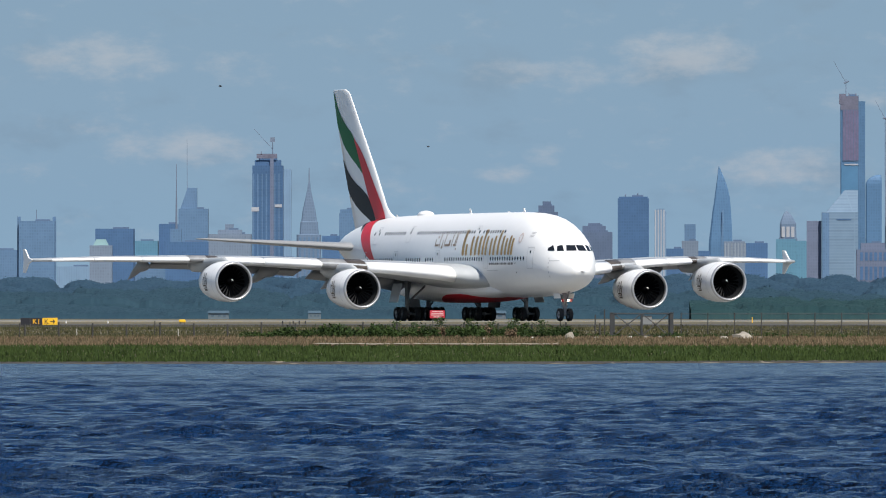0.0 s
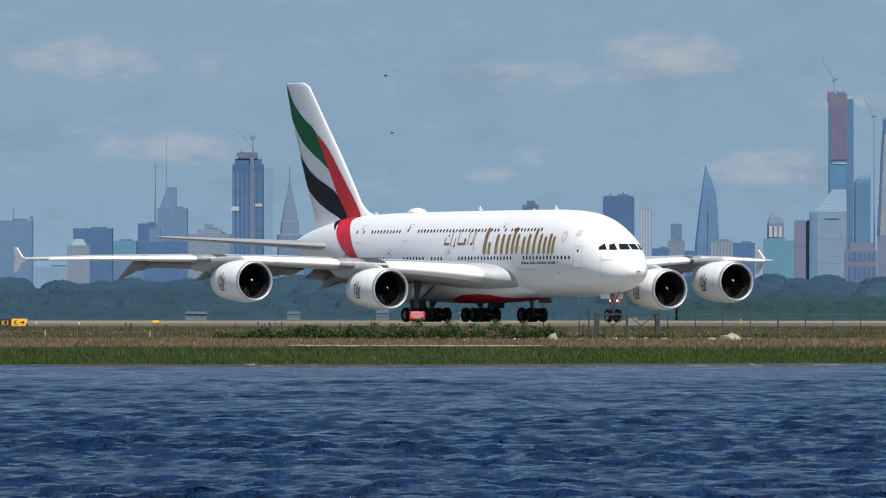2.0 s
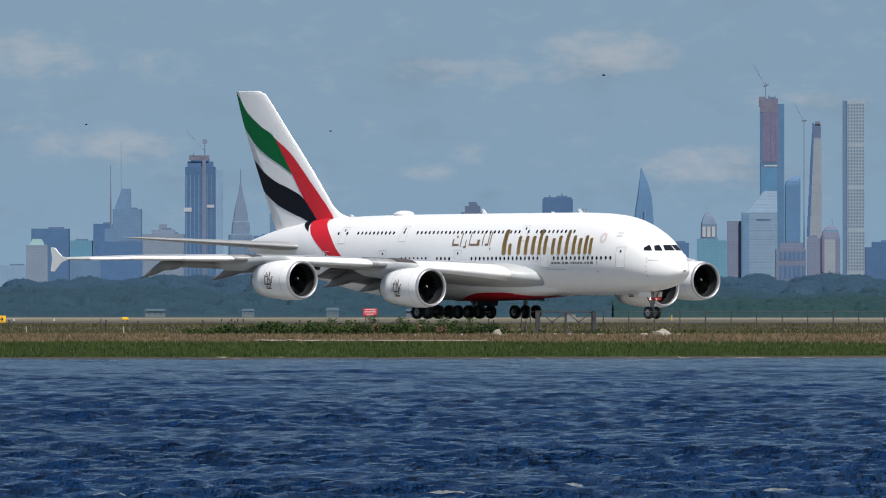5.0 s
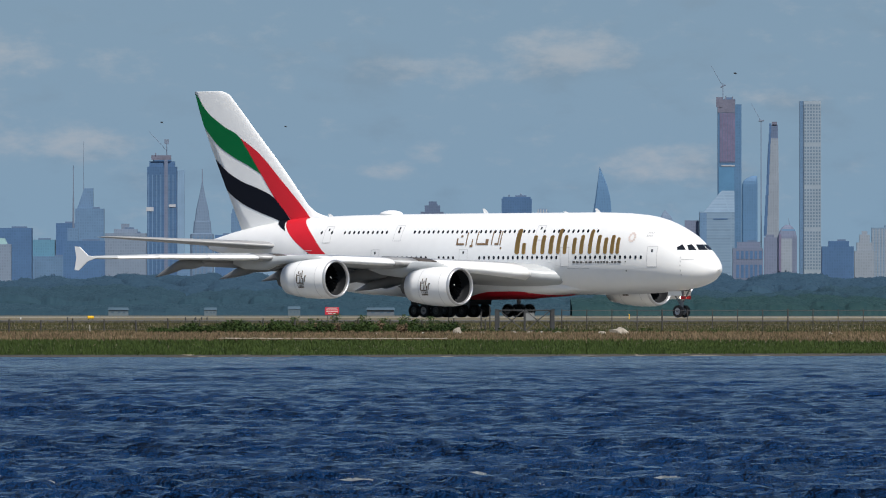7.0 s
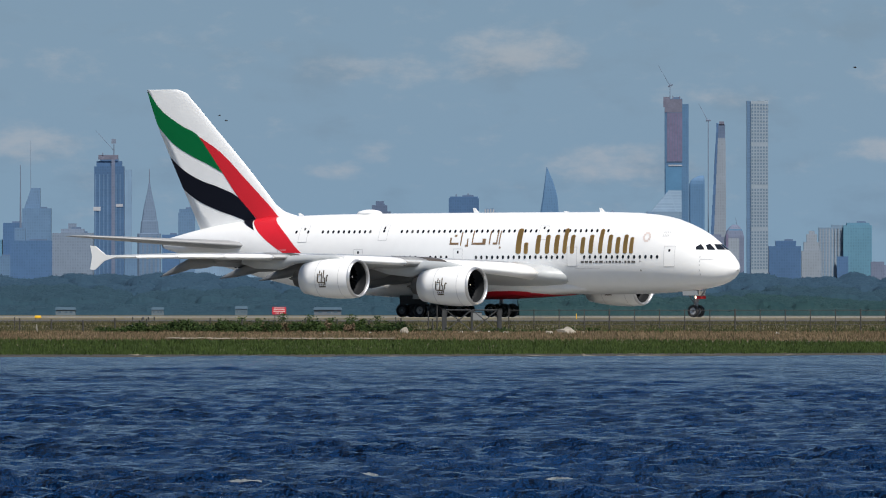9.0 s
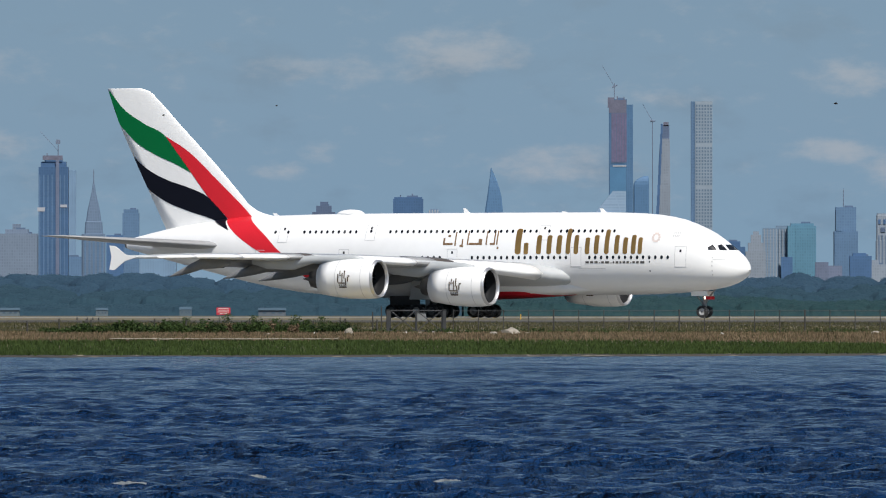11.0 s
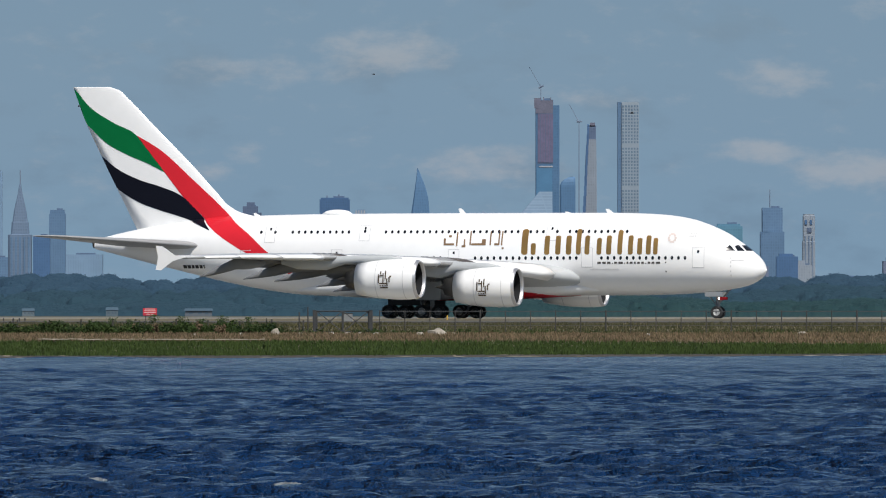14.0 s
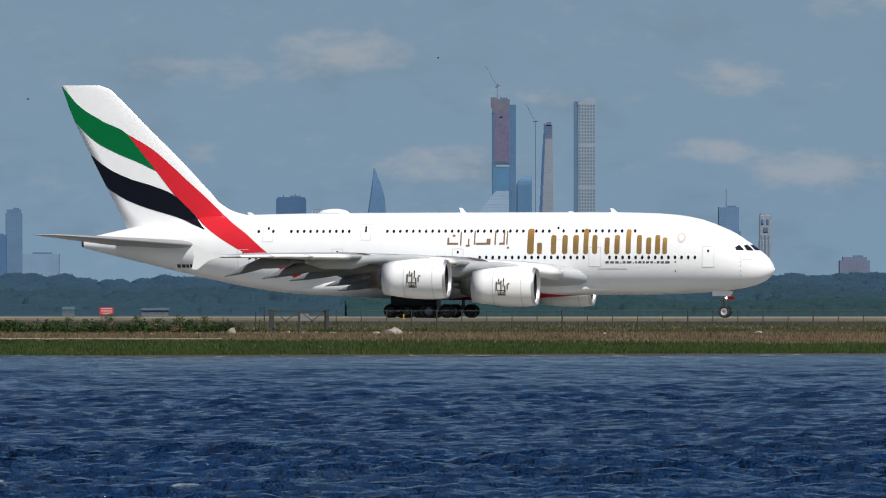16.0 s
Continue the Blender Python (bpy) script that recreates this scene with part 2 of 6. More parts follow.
def ground():
    xs = sorted({*np.round(np.linspace(-75, 75, 151), 2), *(-3000, -1500, -700, -350, -200, -130, -100, 100, 130, 200, 350, 700, 1500, 3000)})
    ys = sorted({*np.round(np.arange(785, 905, 2.0), 2), *np.round(np.arange(905, 1075, 3.0), 2), 300, 500, 650, 740, 1090, 1150, 1250, 1400, 1700, 2200, 3000, 4000, 4900})
    verts = [(x, y, land_z(max(-90, min(90, x)), y)) for y in ys for x in xs]
    w = len(xs)
    faces = [(j * w + i, j * w + i + 1, (j + 1) * w + i + 1, (j + 1) * w + i) for j in range(len(ys) - 1) for i in range(w - 1)]
    ob = link("ground", verts, faces, LAND_GRASS, smooth=True)
    return tagged(ob, "olive and tan rough grass ground rising from a marsh shore", "ground", kind="structure")


ground()


def water():
    """Wind sea on the bay: many short-crested wave trains with sharpened crests."""
    rng = np.random.default_rng(5)
    ys = np.concatenate([np.linspace(-400, 186, 10), 188 * (1 - 0.0002 * np.arange(1340)) ** -5.0])
    us = np.concatenate([np.array([-40, -14, -6, -3, -1.6, -1.15]), np.linspace(-1, 1, 440), np.array([1.15, 1.6, 3, 6, 14, 40])])
    U, Y = np.meshgrid(us, ys)
    X = U * (14 + 0.052 * np.clip(Y, 150, 900))
    Z = np.zeros_like(X)
    wind = radians(-98)
    spacing = np.gradient(ys)[:, None]
    gust = 0.95 + 0.25 * np.sin(X * 0.045 + Y * 0.021 + 1.0) * np.sin(Y * 0.052 + 0.6) + 0.20 * np.sin(X * 0.16 - Y * 0.03) * np.sin(Y * 0.13 + X * 0.02)
    for k in range(84):
        short = k >= 12
        length = 0.42 * (1.7 / 0.42) ** rng.random() if short else rng.uniform(2.2, 6.0)
        ang = wind + rng.normal(0, 0.5 if short else 0.16)
        amp = (0.0160 * length ** 0.95 if short else 0.0085 * length) * rng.uniform(0.5, 1.2)
        kx, ky = 2 * np.pi / length * np.cos(ang), 2 * np.pi / length * np.sin(ang)
        ph = kx * X + ky * Y + rng.uniform(0, 6.28)
        group = 0.6 + 0.4 * np.sin(X * rng.normal(0, 0.25) + Y * rng.normal(0, 0.1) + rng.uniform(0, 6.28))
        Z += amp * group * gust * np.clip((length / spacing - 1.3) / 1.0, 0, 1) * (np.sin(ph) + 0.22 * np.cos(2 * ph))
    calm = np.clip((np.abs(U) - 1) / 0.15, 0, 1)
    Z *= (1 - calm) * np.interp(Y, (0, 330, 620, 800), (1.0, 1.0, 0.85, 0.6))
    Z[ys < 188] = 0
    n, w = X.shape
    verts = np.stack([X, Y, Z], -1).reshape(-1, 3)
    i = np.arange(n * w).reshape(n, w)
    quads = np.stack([i[:-1, :-1], i[:-1, 1:], i[1:, 1:], i[1:, :-1]], -1).reshape(-1, 4)
    me = bpy.data.meshes.new("water")
    me.vertices.add(len(verts))
    me.vertices.foreach_set("co", verts.astype(np.float32).ravel())
    me.loops.add(quads.size)
    me.loops.foreach_set("vertex_index", quads.ravel().astype(np.int32))
    me.polygons.add(len(quads))
    me.polygons.foreach_set("loop_start", np.arange(0, quads.size, 4, dtype=np.int32))
    me.polygons.foreach_set("use_smooth", np.ones(len(quads), bool))
    me.update(calc_edges=True)
    me.materials.append(water_material())
    return tagged(new("water", me), "dark blue choppy bay water with small wind waves", "water", kind="structure")


bay = water()
FOAM = material("grey_white_foam", (0.15, 0.165, 0.17), 0.8, vary=0.35, grain=3.0)


def foam(x, y, w):
    """A small breaking crest: a ragged low ridge of foam that moves with the waves."""
    vs, fs = [], []
    n = 26
    for i in range(n):
        u = i / (n - 1)
        e = max(0.0, math.sin(math.pi * u)) ** 0.6
        h = 0.07 * e * (0.55 + 0.7 * abs(noise.noise((x + u * 6, y, 2.0))))
        px, py = x + (u - 0.5) * w, y + 0.5 * noise.noise((u * 4, x, y))
        vs += [(px, py - 0.55 * e, 0.05), (px, py - 0.12, 0.10 + h), (px, py + 0.25, 0.05)]
    for i in range(n - 1):
        for k in range(2):
            fs.append((3 * i + k, 3 * i + k + 1, 3 * i + k + 4, 3 * i + k + 3))
    link("foam_crest", vs, fs, FOAM, bay, "grey-white breaking wave crest")


for x, y, w in ((-5.6, 224, 0.6), (0.6, 226, 0.8), (2.9, 235, 0.5), (6.8, 229, 0.6), (-9.6, 232, 0.55), (-12.2, 228, 0.7)):
    foam(x, y, w)
CONCRETE = material("pale_concrete", (0.34, 0.325, 0.29), 0.9, vary=0.15, grain=0.8, coarse=0.05)
ASPHALT = material("worn_asphalt", (0.062, 0.060, 0.056), 0.92, vary=0.2, grain=2.0, coarse=0.08)
TAXI = material("worn_grey_pavement", (0.20, 0.195, 0.18), 0.92, vary=0.2, grain=1.0, coarse=0.06)
PAINT_Y = material("yellow_paint", (0.6, 0.42, 0.06), 0.8, vary=0.15)
PAINT_W = material("white_road_paint", (0.72, 0.71, 0.68), 0.8, vary=0.12)


def slab(name, x0, x1, y0, y1, z0, z1, mat, label, category, thick=0.05, step=12):
    n = max(1, int((x1 - x0) / step))
    bm = bmesh.new()
    tops = []
    for i in range(n + 1):
        x = x0 + (x1 - x0) * i / n
        tops.append([bm.verts.new((x, y, z)) for y, z in ((y0, z0 - thick), (y0, z0), (y1, z1), (y1, z1 - thick))])
    for a, b in zip(tops, tops[1:]):
        for k in range(4):
            j = (k + 1) % 4
            bm.faces.new((a[k], a[j], b[j], b[k]))
    bm.faces.new(tops[0])
    bm.faces.new(tops[-1][::-1])
    return tagged(part(name, bm, mat), label, category, kind="structure")


GZ = 2.662
slab("taxiway_edge", -400, 400, 1074, 1079, GZ, GZ, CONCRETE, "pale concrete strip along the taxiway", "pavement", 0.3)
slab("taxiway", -400, 400, 1079.05, 1240, GZ, GZ, TAXI, "grey worn taxiway surface in the sun", "taxiway", 0.3)
slab("shoulder", -400, 400, 1046, 1073.9, 2.36, GZ - 0.004, ASPHALT, "grey asphalt taxiway shoulder sloping to the grass", "shoulder", 0.3)
slab("edge_line", -400, 400, 1081.0, 1081.9, GZ + 0.006, GZ + 0.006, PAINT_Y, "yellow painted taxiway edge line", "marking", 0.01)


# ---- the airliner: s metres behind the nose, l to starboard, z over the taxiway ----
def P(s, l, z):
    return (36.0 - s, -l, z)


plane = empty("airliner", pose(-18.36, 1143.19, GZ, 0, 0, -69.39), "white four-engined double-deck airliner with red, green and black tail, taxiing", "airplane")
ST = (-0.3, -0.1, 0.25, 0.8, 1.6, 2.6, 3.6, 4.8, 7.0, 9.5, 13.4, 20, 30, 40, 47, 52, 56, 61, 66, 70.3)
f_bot = curve(ST, (4.72, 4.38, 4.0, 3.62, 3.28, 3.02, 2.84, 2.68, 2.5, 2.38, 2.3, 2.3, 2.3, 2.3, 2.3, 2.85, 3.6, 4.75, 5.95, 7.0))
f_top = curve(ST, (4.8, 5.35, 5.9, 6.42, 7.05, 7.76, 8.42, 9.0, 9.82, 10.28, 10.5, 10.55, 10.55, 10.53, 10.48, 10.38, 10.2, 9.72, 8.95, 8.0))
f_wid = curve(ST, (0.06, 0.62, 1.02, 1.45, 1.92, 2.36, 2.7, 2.98, 3.3, 3.48, 3.57, 3.57, 3.57, 3.57, 3.57, 3.42, 3.15, 2.5, 1.6, 0.45))


def hull(s, w):
    """Point of the skin at station s and angle w round the section, 0 at starboard, 90 on the crown."""
    b, t, h = f_bot(s), f_top(s), f_wid(s)
    mid = b + 0.44 * (t - b)
    c, q = math.cos(w), math.sin(w)
    y = h * math.copysign(abs(c) ** 0.92, c)
    z = mid + (t - mid if q > 0 else mid - b) * math.copysign(abs(q) ** 0.96, q)
    return y, z


def skin(s, z, out=0.0):
    """Point on the starboard skin at station s and height z, moved out along the normal."""
    b, t = f_bot(s), f_top(s)
    mid = b + 0.44 * (t - b)
    q = (z - mid) / ((t - mid) if z > mid else (mid - b))
    q = math.copysign(min(1.0, abs(q)) ** (1 / 0.96), q)
    w = math.asin(max(-1, min(1, q)))
    l, zz = hull(s, w)
    a, b2 = Vector(hull(s, w - 0.02)), Vector(hull(s, w + 0.02))
    d = (b2 - a).normalized()
    return l + out * d.y, zz - out * d.x


def fuselage():
    ss = [-0.3, -0.22, -0.1, 0.05, 0.25, 0.5, 0.8, 1.2, 1.6, 2.1, 2.6, 3.1, 3.6, 4.2, 4.8, 5.8, 7, 8.2, 9.5, 11.4, 13.4] + list(np.arange(15.5, 47.1, 2.1)) + list(np.arange(48.2, 70.4, 1.1)) + [70.3]
    seg = 48
    verts, faces = [], []
    for s in ss:
        for k in range(seg):
            l, z = hull(s, 2 * math.pi * k / seg)
            verts.append(P(s, l, z))
    for i in range(len(ss) - 1):
        for k in range(seg):
            j = (k + 1) % seg
            faces.append((i * seg + k, i * seg + j, (i + 1) * seg + j, (i + 1) * seg + k))
    faces.append(tuple(range(seg)))
    faces.append(tuple(range((len(ss) - 1) * seg, len(ss) * seg))[::-1])
    return link("fuselage", verts, faces, WHITE, plane, smooth=True)


fuselage()


def loft(sections, mat, name, label="", parent=plane, closed=True):
    """Skin over rings of equal length."""
    n = len(sections[0])
    verts = [v for ring in sections for v in ring]
    faces = []
    for i in range(len(sections) - 1):
        for k in range(n):
            j = (k + 1) % n
            faces.append((i * n + k, i * n + j, (i + 1) * n + j, (i + 1) * n + k))
    if closed:
        faces += [tuple(range(n))[::-1], tuple(range((len(sections) - 1) * n, len(sections) * n))]
    bm = bmesh.new()
    vs = [bm.verts.new(v) for v in verts]
    for f in faces:
        try:
            bm.faces.new([vs[k] for k in f])
        except ValueError:
            pass
    return part(name, bm, mat, parent, label, True)


FOIL = [(1.0, 0.002), (0.85, 0.026), (0.65, 0.055), (0.45, 0.075), (0.28, 0.078), (0.14, 0.064), (0.06, 0.045), (0.02, 0.027), (0.0, 0.0),
        (0.02, -0.024), (0.06, -0.036), (0.14, -0.045), (0.28, -0.048), (0.45, -0.042), (0.65, -0.026), (0.85, -0.010), (1.0, -0.002)]


def foil_ring(l, le, te, z, thick, droop=0.0):
    """Aerofoil section at span l; droop lowers the trailing edge."""
    return [P(le + u * (te - le), l, z + h * (te - le) * thick / 0.126 - droop * u) for u, h in FOIL]


WING = ((2.6, 17.6, 38.6, 4.05, 0.125, 0.35), (4.4, 19.4, 38.6, 4.22, 0.122, 0.3), (6.5, 21.0, 38.7, 4.55, 0.115, 0.25), (10, 23.7, 38.9, 4.95, 0.108, 0.2),
        (14.6, 27.3, 39.5, 5.38, 0.10, 0.15), (20, 31.5, 42.0, 5.72, 0.098, 0.1), (26.5, 36.6, 44.9, 5.98, 0.095, 0.08), (34, 42.5, 48.3, 6.05, 0.092, 0.05), (40.05, 46.4, 49.9, 5.95, 0.09, 0.0))


def wing_at(l):
    a = [w[0] for w in WING]
    return [float(np.interp(abs(l), a, [w[k] for w in WING])) for k in range(1, 6)]


def wing(side):
    ls = sorted({w[0] for w in WING} | set(np.linspace(3, 40.05, 26)))
    rings = [foil_ring(side * l, *wing_at(l)) for l in ls]
    w = loft(rings, WING_GREY, "wing", "pale grey swept wing with flaps lowered")
    # leading-edge slats, a bright strip proud of the wing
    for a, b in ((5.6, 12.6), (16.4, 21), (21.06, 24.6), (27.2, 31), (31.06, 35), (35.06, 38.6)):
        rr = []
        for l in np.linspace(a, b, 6):
            le, te, z, th, dr = wing_at(l)
            c = te - le
            k = th / 0.126
            pts = [(0.13, 0.0655), (0.06, 0.05), (0.02, 0.034), (-0.012, 0.004), (0.0, -0.018), (0.03, -0.036), (0.05, -0.034)]
            rr.append([P(le + u * c - 0.12, side * l, z + h * c * k - 0.05 + 0.012) for u, h in pts])
        loft(rr, WHITE, "slat", "white drooped slat", w)
    # bare leading edge over the engines, where no slat reaches
    for a, b, mat in ((12.7, 14.2, BARE_DARK), (14.26, 16.3, BARE_METAL), (24.7, 25.6, BARE_DARK), (25.66, 27.1, BARE_METAL)):
        rr = []
        for l in np.linspace(a, b, 4):
            le, te, z, th, dr = wing_at(l)
            c, k = te - le, th / 0.126
            rr.append([P(le + u * c - 0.03, side * l, z + h * c * k * 1.04) for u, h in ((0.16, 0.069), (0.09, 0.056), (0.04, 0.039), (-0.002, 0.0), (0.03, -0.03), (0.08, -0.04))])
        loft(rr, mat, "leading_edge_panel", "bare metal leading edge beside the pylon", w)
    # lowered flaps
    for a, b, drop in ((4.0, 13.8, 0.95), (15.0, 21.4, 0.8), (21.5, 28.4, 0.7)):
        rr = []
        for l in np.linspace(a, b, 5):
            le, te, z, th, dr = wing_at(l)
            c = te - le
            d = 0.17 * c + 0.6
            top = z - dr * 0.9 - 0.02
            rr.append([P(te - 0.8, side * l, top), P(te - 0.8 + 0.35 * d, side * l, top - 0.28 * drop), P(te - 0.8 + d, side * l, top - drop), P(te - 0.85 + 0.97 * d, side * l, top - drop - 0.05),
                       P(te - 0.8 + 0.3 * d, side * l, top - 0.5 * drop), P(te - 0.85, side * l, top - 0.32)])
        loft(rr, FAIRING, "flap", "grey lowered flap", w)
    # canoe fairings of the flap tracks
    for l, a, b, r in ((7.4, 33.0, 42.6, 0.56), (11.6, 33.4, 43.0, 0.56), (18.4, 35.6, 45.2, 0.54), (22.6, 38.0, 47.0, 0.50), (29.6, 42.2, 49.2, 0.42)):
        le, te, z, th, dr = wing_at(l)
        rr = []
        for u in np.linspace(0, 1, 12):
            rad = r * (max(0.02, math.sin(math.pi * min(1, u * 1.02) ** 0.75)) ** 0.75)
            zz = z - 0.62 - (0.0 if u < 0.45 else (u - 0.45) * 1.8 * 1.35)
            rr.append([P(a + (b - a) * u, side * (l + rad * 0.75 * math.cos(k)), zz + rad * 1.35 * math.sin(k)) for k in np.linspace(0, 2 * math.pi, 13)[:-1]])
        loft(rr, FAIRING, "flap_fairing", "grey canoe-shaped flap track fairing", w)
    # wing-tip fence
    bm = bmesh.new()
    outline = ((46.9, 5.98), (48.2, 6.2), (49.4, 7.05), (50.05, 7.1), (49.8, 6.0), (50.05, 4.75), (49.5, 4.7), (48.3, 5.6))
    for t in (-0.06, 0.06):
        bm.faces.new([bm.verts.new(P(s, side * (40.1 + t) , z)) for s, z in outline])
    bm.verts.ensure_lookup_table()
    n = len(outline)
    for k in range(n):
        j = (k + 1) % n
        bm.faces.new((bm.verts[k], bm.verts[j], bm.verts[n + j], bm.verts[n + k]))
    part("wing_fence", bm, WHITE, w, "white arrow-shaped wing-tip fence")
    return w


wings = [wing(1), wing(-1)]


def belly():
    """Wing-to-body fairing under the centre section."""
    rr = []
    for s in np.linspace(14.5, 50, 30):
        u = (s - 14.5) / 35.5
        swell = max(0.0, math.sin(math.pi * u)) ** 0.85
        half, low, high = 1.4 + 2.95 * swell, 2.75 - 0.95 * swell, 3.2 + 1.75 * swell
        mid = low + 0.5 * (high - low)
        rr.append([P(s, half * math.copysign(abs(math.cos(k)) ** 0.62, math.cos(k)), mid + (high - mid) * math.copysign(abs(math.sin(k)) ** 0.75, math.sin(k))) for k in np.linspace(0, 2 * math.pi, 29)[:-1]])
    return loft(rr, WHITE, "belly_fairing", "white bulged wing root fairing")


belly()


def tailplane(side):
    rows = ((1.2, 57.4, 66.6, 7.25, 0.11), (3, 58.6, 67.2, 7.35, 0.11), (9, 63.8, 69.6, 7.8, 0.10), (14.6, 68.7, 71.7, 8.2, 0.09), (15.2, 69.8, 72.0, 8.25, 0.06))
    return loft([foil_ring(side * l, a, b, z, th * 0.9) for l, a, b, z, th in rows], TAIL_GREY, "tailplane", "pale grey swept tailplane")


tailplane(1), tailplane(-1)


def fin_half(s, z):
    """Half thickness of the fin at a point."""
    le, te = fin_le(z), fin_te(z)
    u = max(0.0, min(1.0, (s - le) / (te - le)))
    return (te - le) * 0.105 * (1.48 * math.sqrt(max(u, 0)) - 0.63 * u - 1.758 * u * u + 1.42 * u**3 - 0.51 * u**4) * 0.5 + 0.004


fin_le = curve((8.0, 9.4, 10.1, 10.6, 11.3, 12.5, 15.1, 19.5, 22.5, 23.1, 23.42), (46.0, 49.6, 52.4, 54.6, 56.0, 57.2, 59.65, 64.1, 67.15, 67.85, 68.8))
fin_te = curve((8.0, 9.0, 12, 16, 20, 23.42), (65.4, 65.9, 67.45, 69.5, 71.45, 72.75))


def fin():
    rr = []
    for z in [8.2, 9.0, 9.4] + list(np.arange(9.6, 11.5, 0.1)) + [11.7] + list(np.arange(12, 22.8, 0.45)) + [22.9, 23.1, 23.25, 23.35, 23.42]:
        le, te = fin_le(z), fin_te(z)
        us = [1 - math.cos(math.pi / 2 * k / 14) for k in range(15)]
        a = [P(le + u * (te - le), fin_half(le + u * (te - le), z), z) for u in us]
        b = [P(le + u * (te - le), -fin_half(le + u * (te - le), z), z) for u in us[::-1]]
        rr.append(a + b)
    return loft(rr, WHITE, "fin", "tall white fin with flag stripes")


tail_fin = fin()


def stripe(name, mat, upper, lower, label):
    """A painted band on the fin between two curves of height over s, on both sides."""
    (su, zu), (sl, zl) = upper, lower
    fu, fl = curve(su, zu), curve(sl, zl)
    for side in (1, -1):
        verts, faces, m = [], [], 9
        cols = np.linspace(max(su[0], sl[0]), min(su[-1], sl[-1]), 40)
        for s in cols:
            for k in range(m):
                z = fl(s) + (fu(s) - fl(s)) * k / (m - 1)
                z = min(z, 23.3)
                e = min(s, fin_te(z) - 0.01)
                verts.append(P(e, side * (fin_half(e, z) + 0.03), z))
        for i in range(len(cols) - 1):
            for k in range(m - 1):
                faces.append((i * m + k, i * m + k + 1, (i + 1) * m + k + 1, (i + 1) * m + k))
        link(name, verts, faces, mat, tail_fin, label, True)


stripe("green_stripe", GREEN, ((62.9, 64.4, 65.85, 68.4, 71.2, 72.5, 73.0), (14.82, 16.7, 18.46, 19.8, 21.65, 23.1, 23.4)), ((62.9, 64.7, 67.0, 69.5, 70.8, 73.0), (14.78, 15.65, 16.6, 18.0, 19.2, 21.5)), "green painted tail stripe")
stripe("black_stripe", BLACK, ((57.6, 58.5, 60.8, 63.3, 65.6, 68.1, 69.7), (9.0, 9.95, 12.2, 13.3, 14.0, 15.2, 16.4)), ((57.6, 60.8, 63.6, 66.1, 67.9, 69.7), (8.9, 10.15, 10.98, 11.94, 13.04, 14.6)), "black painted tail stripe")
stripe("red_stripe", RED, ((55.6, 57.4, 59.7, 63.3, 65.85), (10.1, 11.8, 13.87, 17.0, 18.5)), ((55.6, 57.55, 58.5, 60.8, 62.9, 65.85), (8.8, 8.9, 10.0, 12.2, 14.8, 18.46)), "red painted tail stripe")



def hull_band():
    """The red band that runs from the fin root down round the fuselage."""
    left, right = curve((4.0, 4.93, 5.9, 6.6, 7.3, 8.8, 9.9, 10.4), (48.0, 49.4, 51.2, 53.2, 54.5, 56.9, 58.3, 58.9)), curve((4.0, 4.93, 5.9, 6.6, 8.66, 9.9, 10.4), (46.6, 48.3, 49.8, 50.8, 53.3, 55.2, 56.0))
    for side in (1, -1):
        verts, faces, n = [], [], 8
        zs = np.linspace(4.0, 10.35, 26)
        for z in zs:
            for k in range(n):
                s = right(z) + (left(z) - right(z)) * k / (n - 1)
                l, zz = skin(s, min(z, f_top(s) - 0.004), 0.02 + 0.10 * smooth01(f_top(s) - 1.0, f_top(s) - 0.2, z))
                verts.append(P(s, side * l, zz))
        for i in range(len(zs) - 1):
            for k in range(n - 1):
                faces.append((i * n + k, i * n + k + 1, (i + 1) * n + k + 1, (i + 1) * n + k))
        link("red_band", verts, faces, RED, plane, "red painted band round the rear fuselage", True)


hull_band()


def hull_black():
    """The black stripe running down from the fin on to the rear fuselage."""
    low, high = curve((57.4, 60.8, 63.6), (8.85, 10.15, 10.98)), curve((57.4, 58.5, 60.8, 63.6), (8.9, 9.95, 12.2, 13.4))
    for side in (1, -1):
        verts, faces, n = [], [], 6
        cols = np.linspace(57.4, 60.4, 12)
        for s in cols:
            for k in range(n):
                z = low(s) + (high(s) - low(s)) * k / (n - 1)
                l, zz = skin(s, min(z, f_top(s) - 0.004), 0.018 + 0.09 * smooth01(f_top(s) - 1.0, f_top(s) - 0.2, z))
                verts.append(P(s, side * l, zz))
        for i in range(len(cols) - 1):
            for k in range(n - 1):
                faces.append((i * n + k, i * n + k + 1, (i + 1) * n + k + 1, (i + 1) * n + k))
        link("black_band", verts, faces, BLACK, plane, "black painted band below the fin", True)


hull_black()


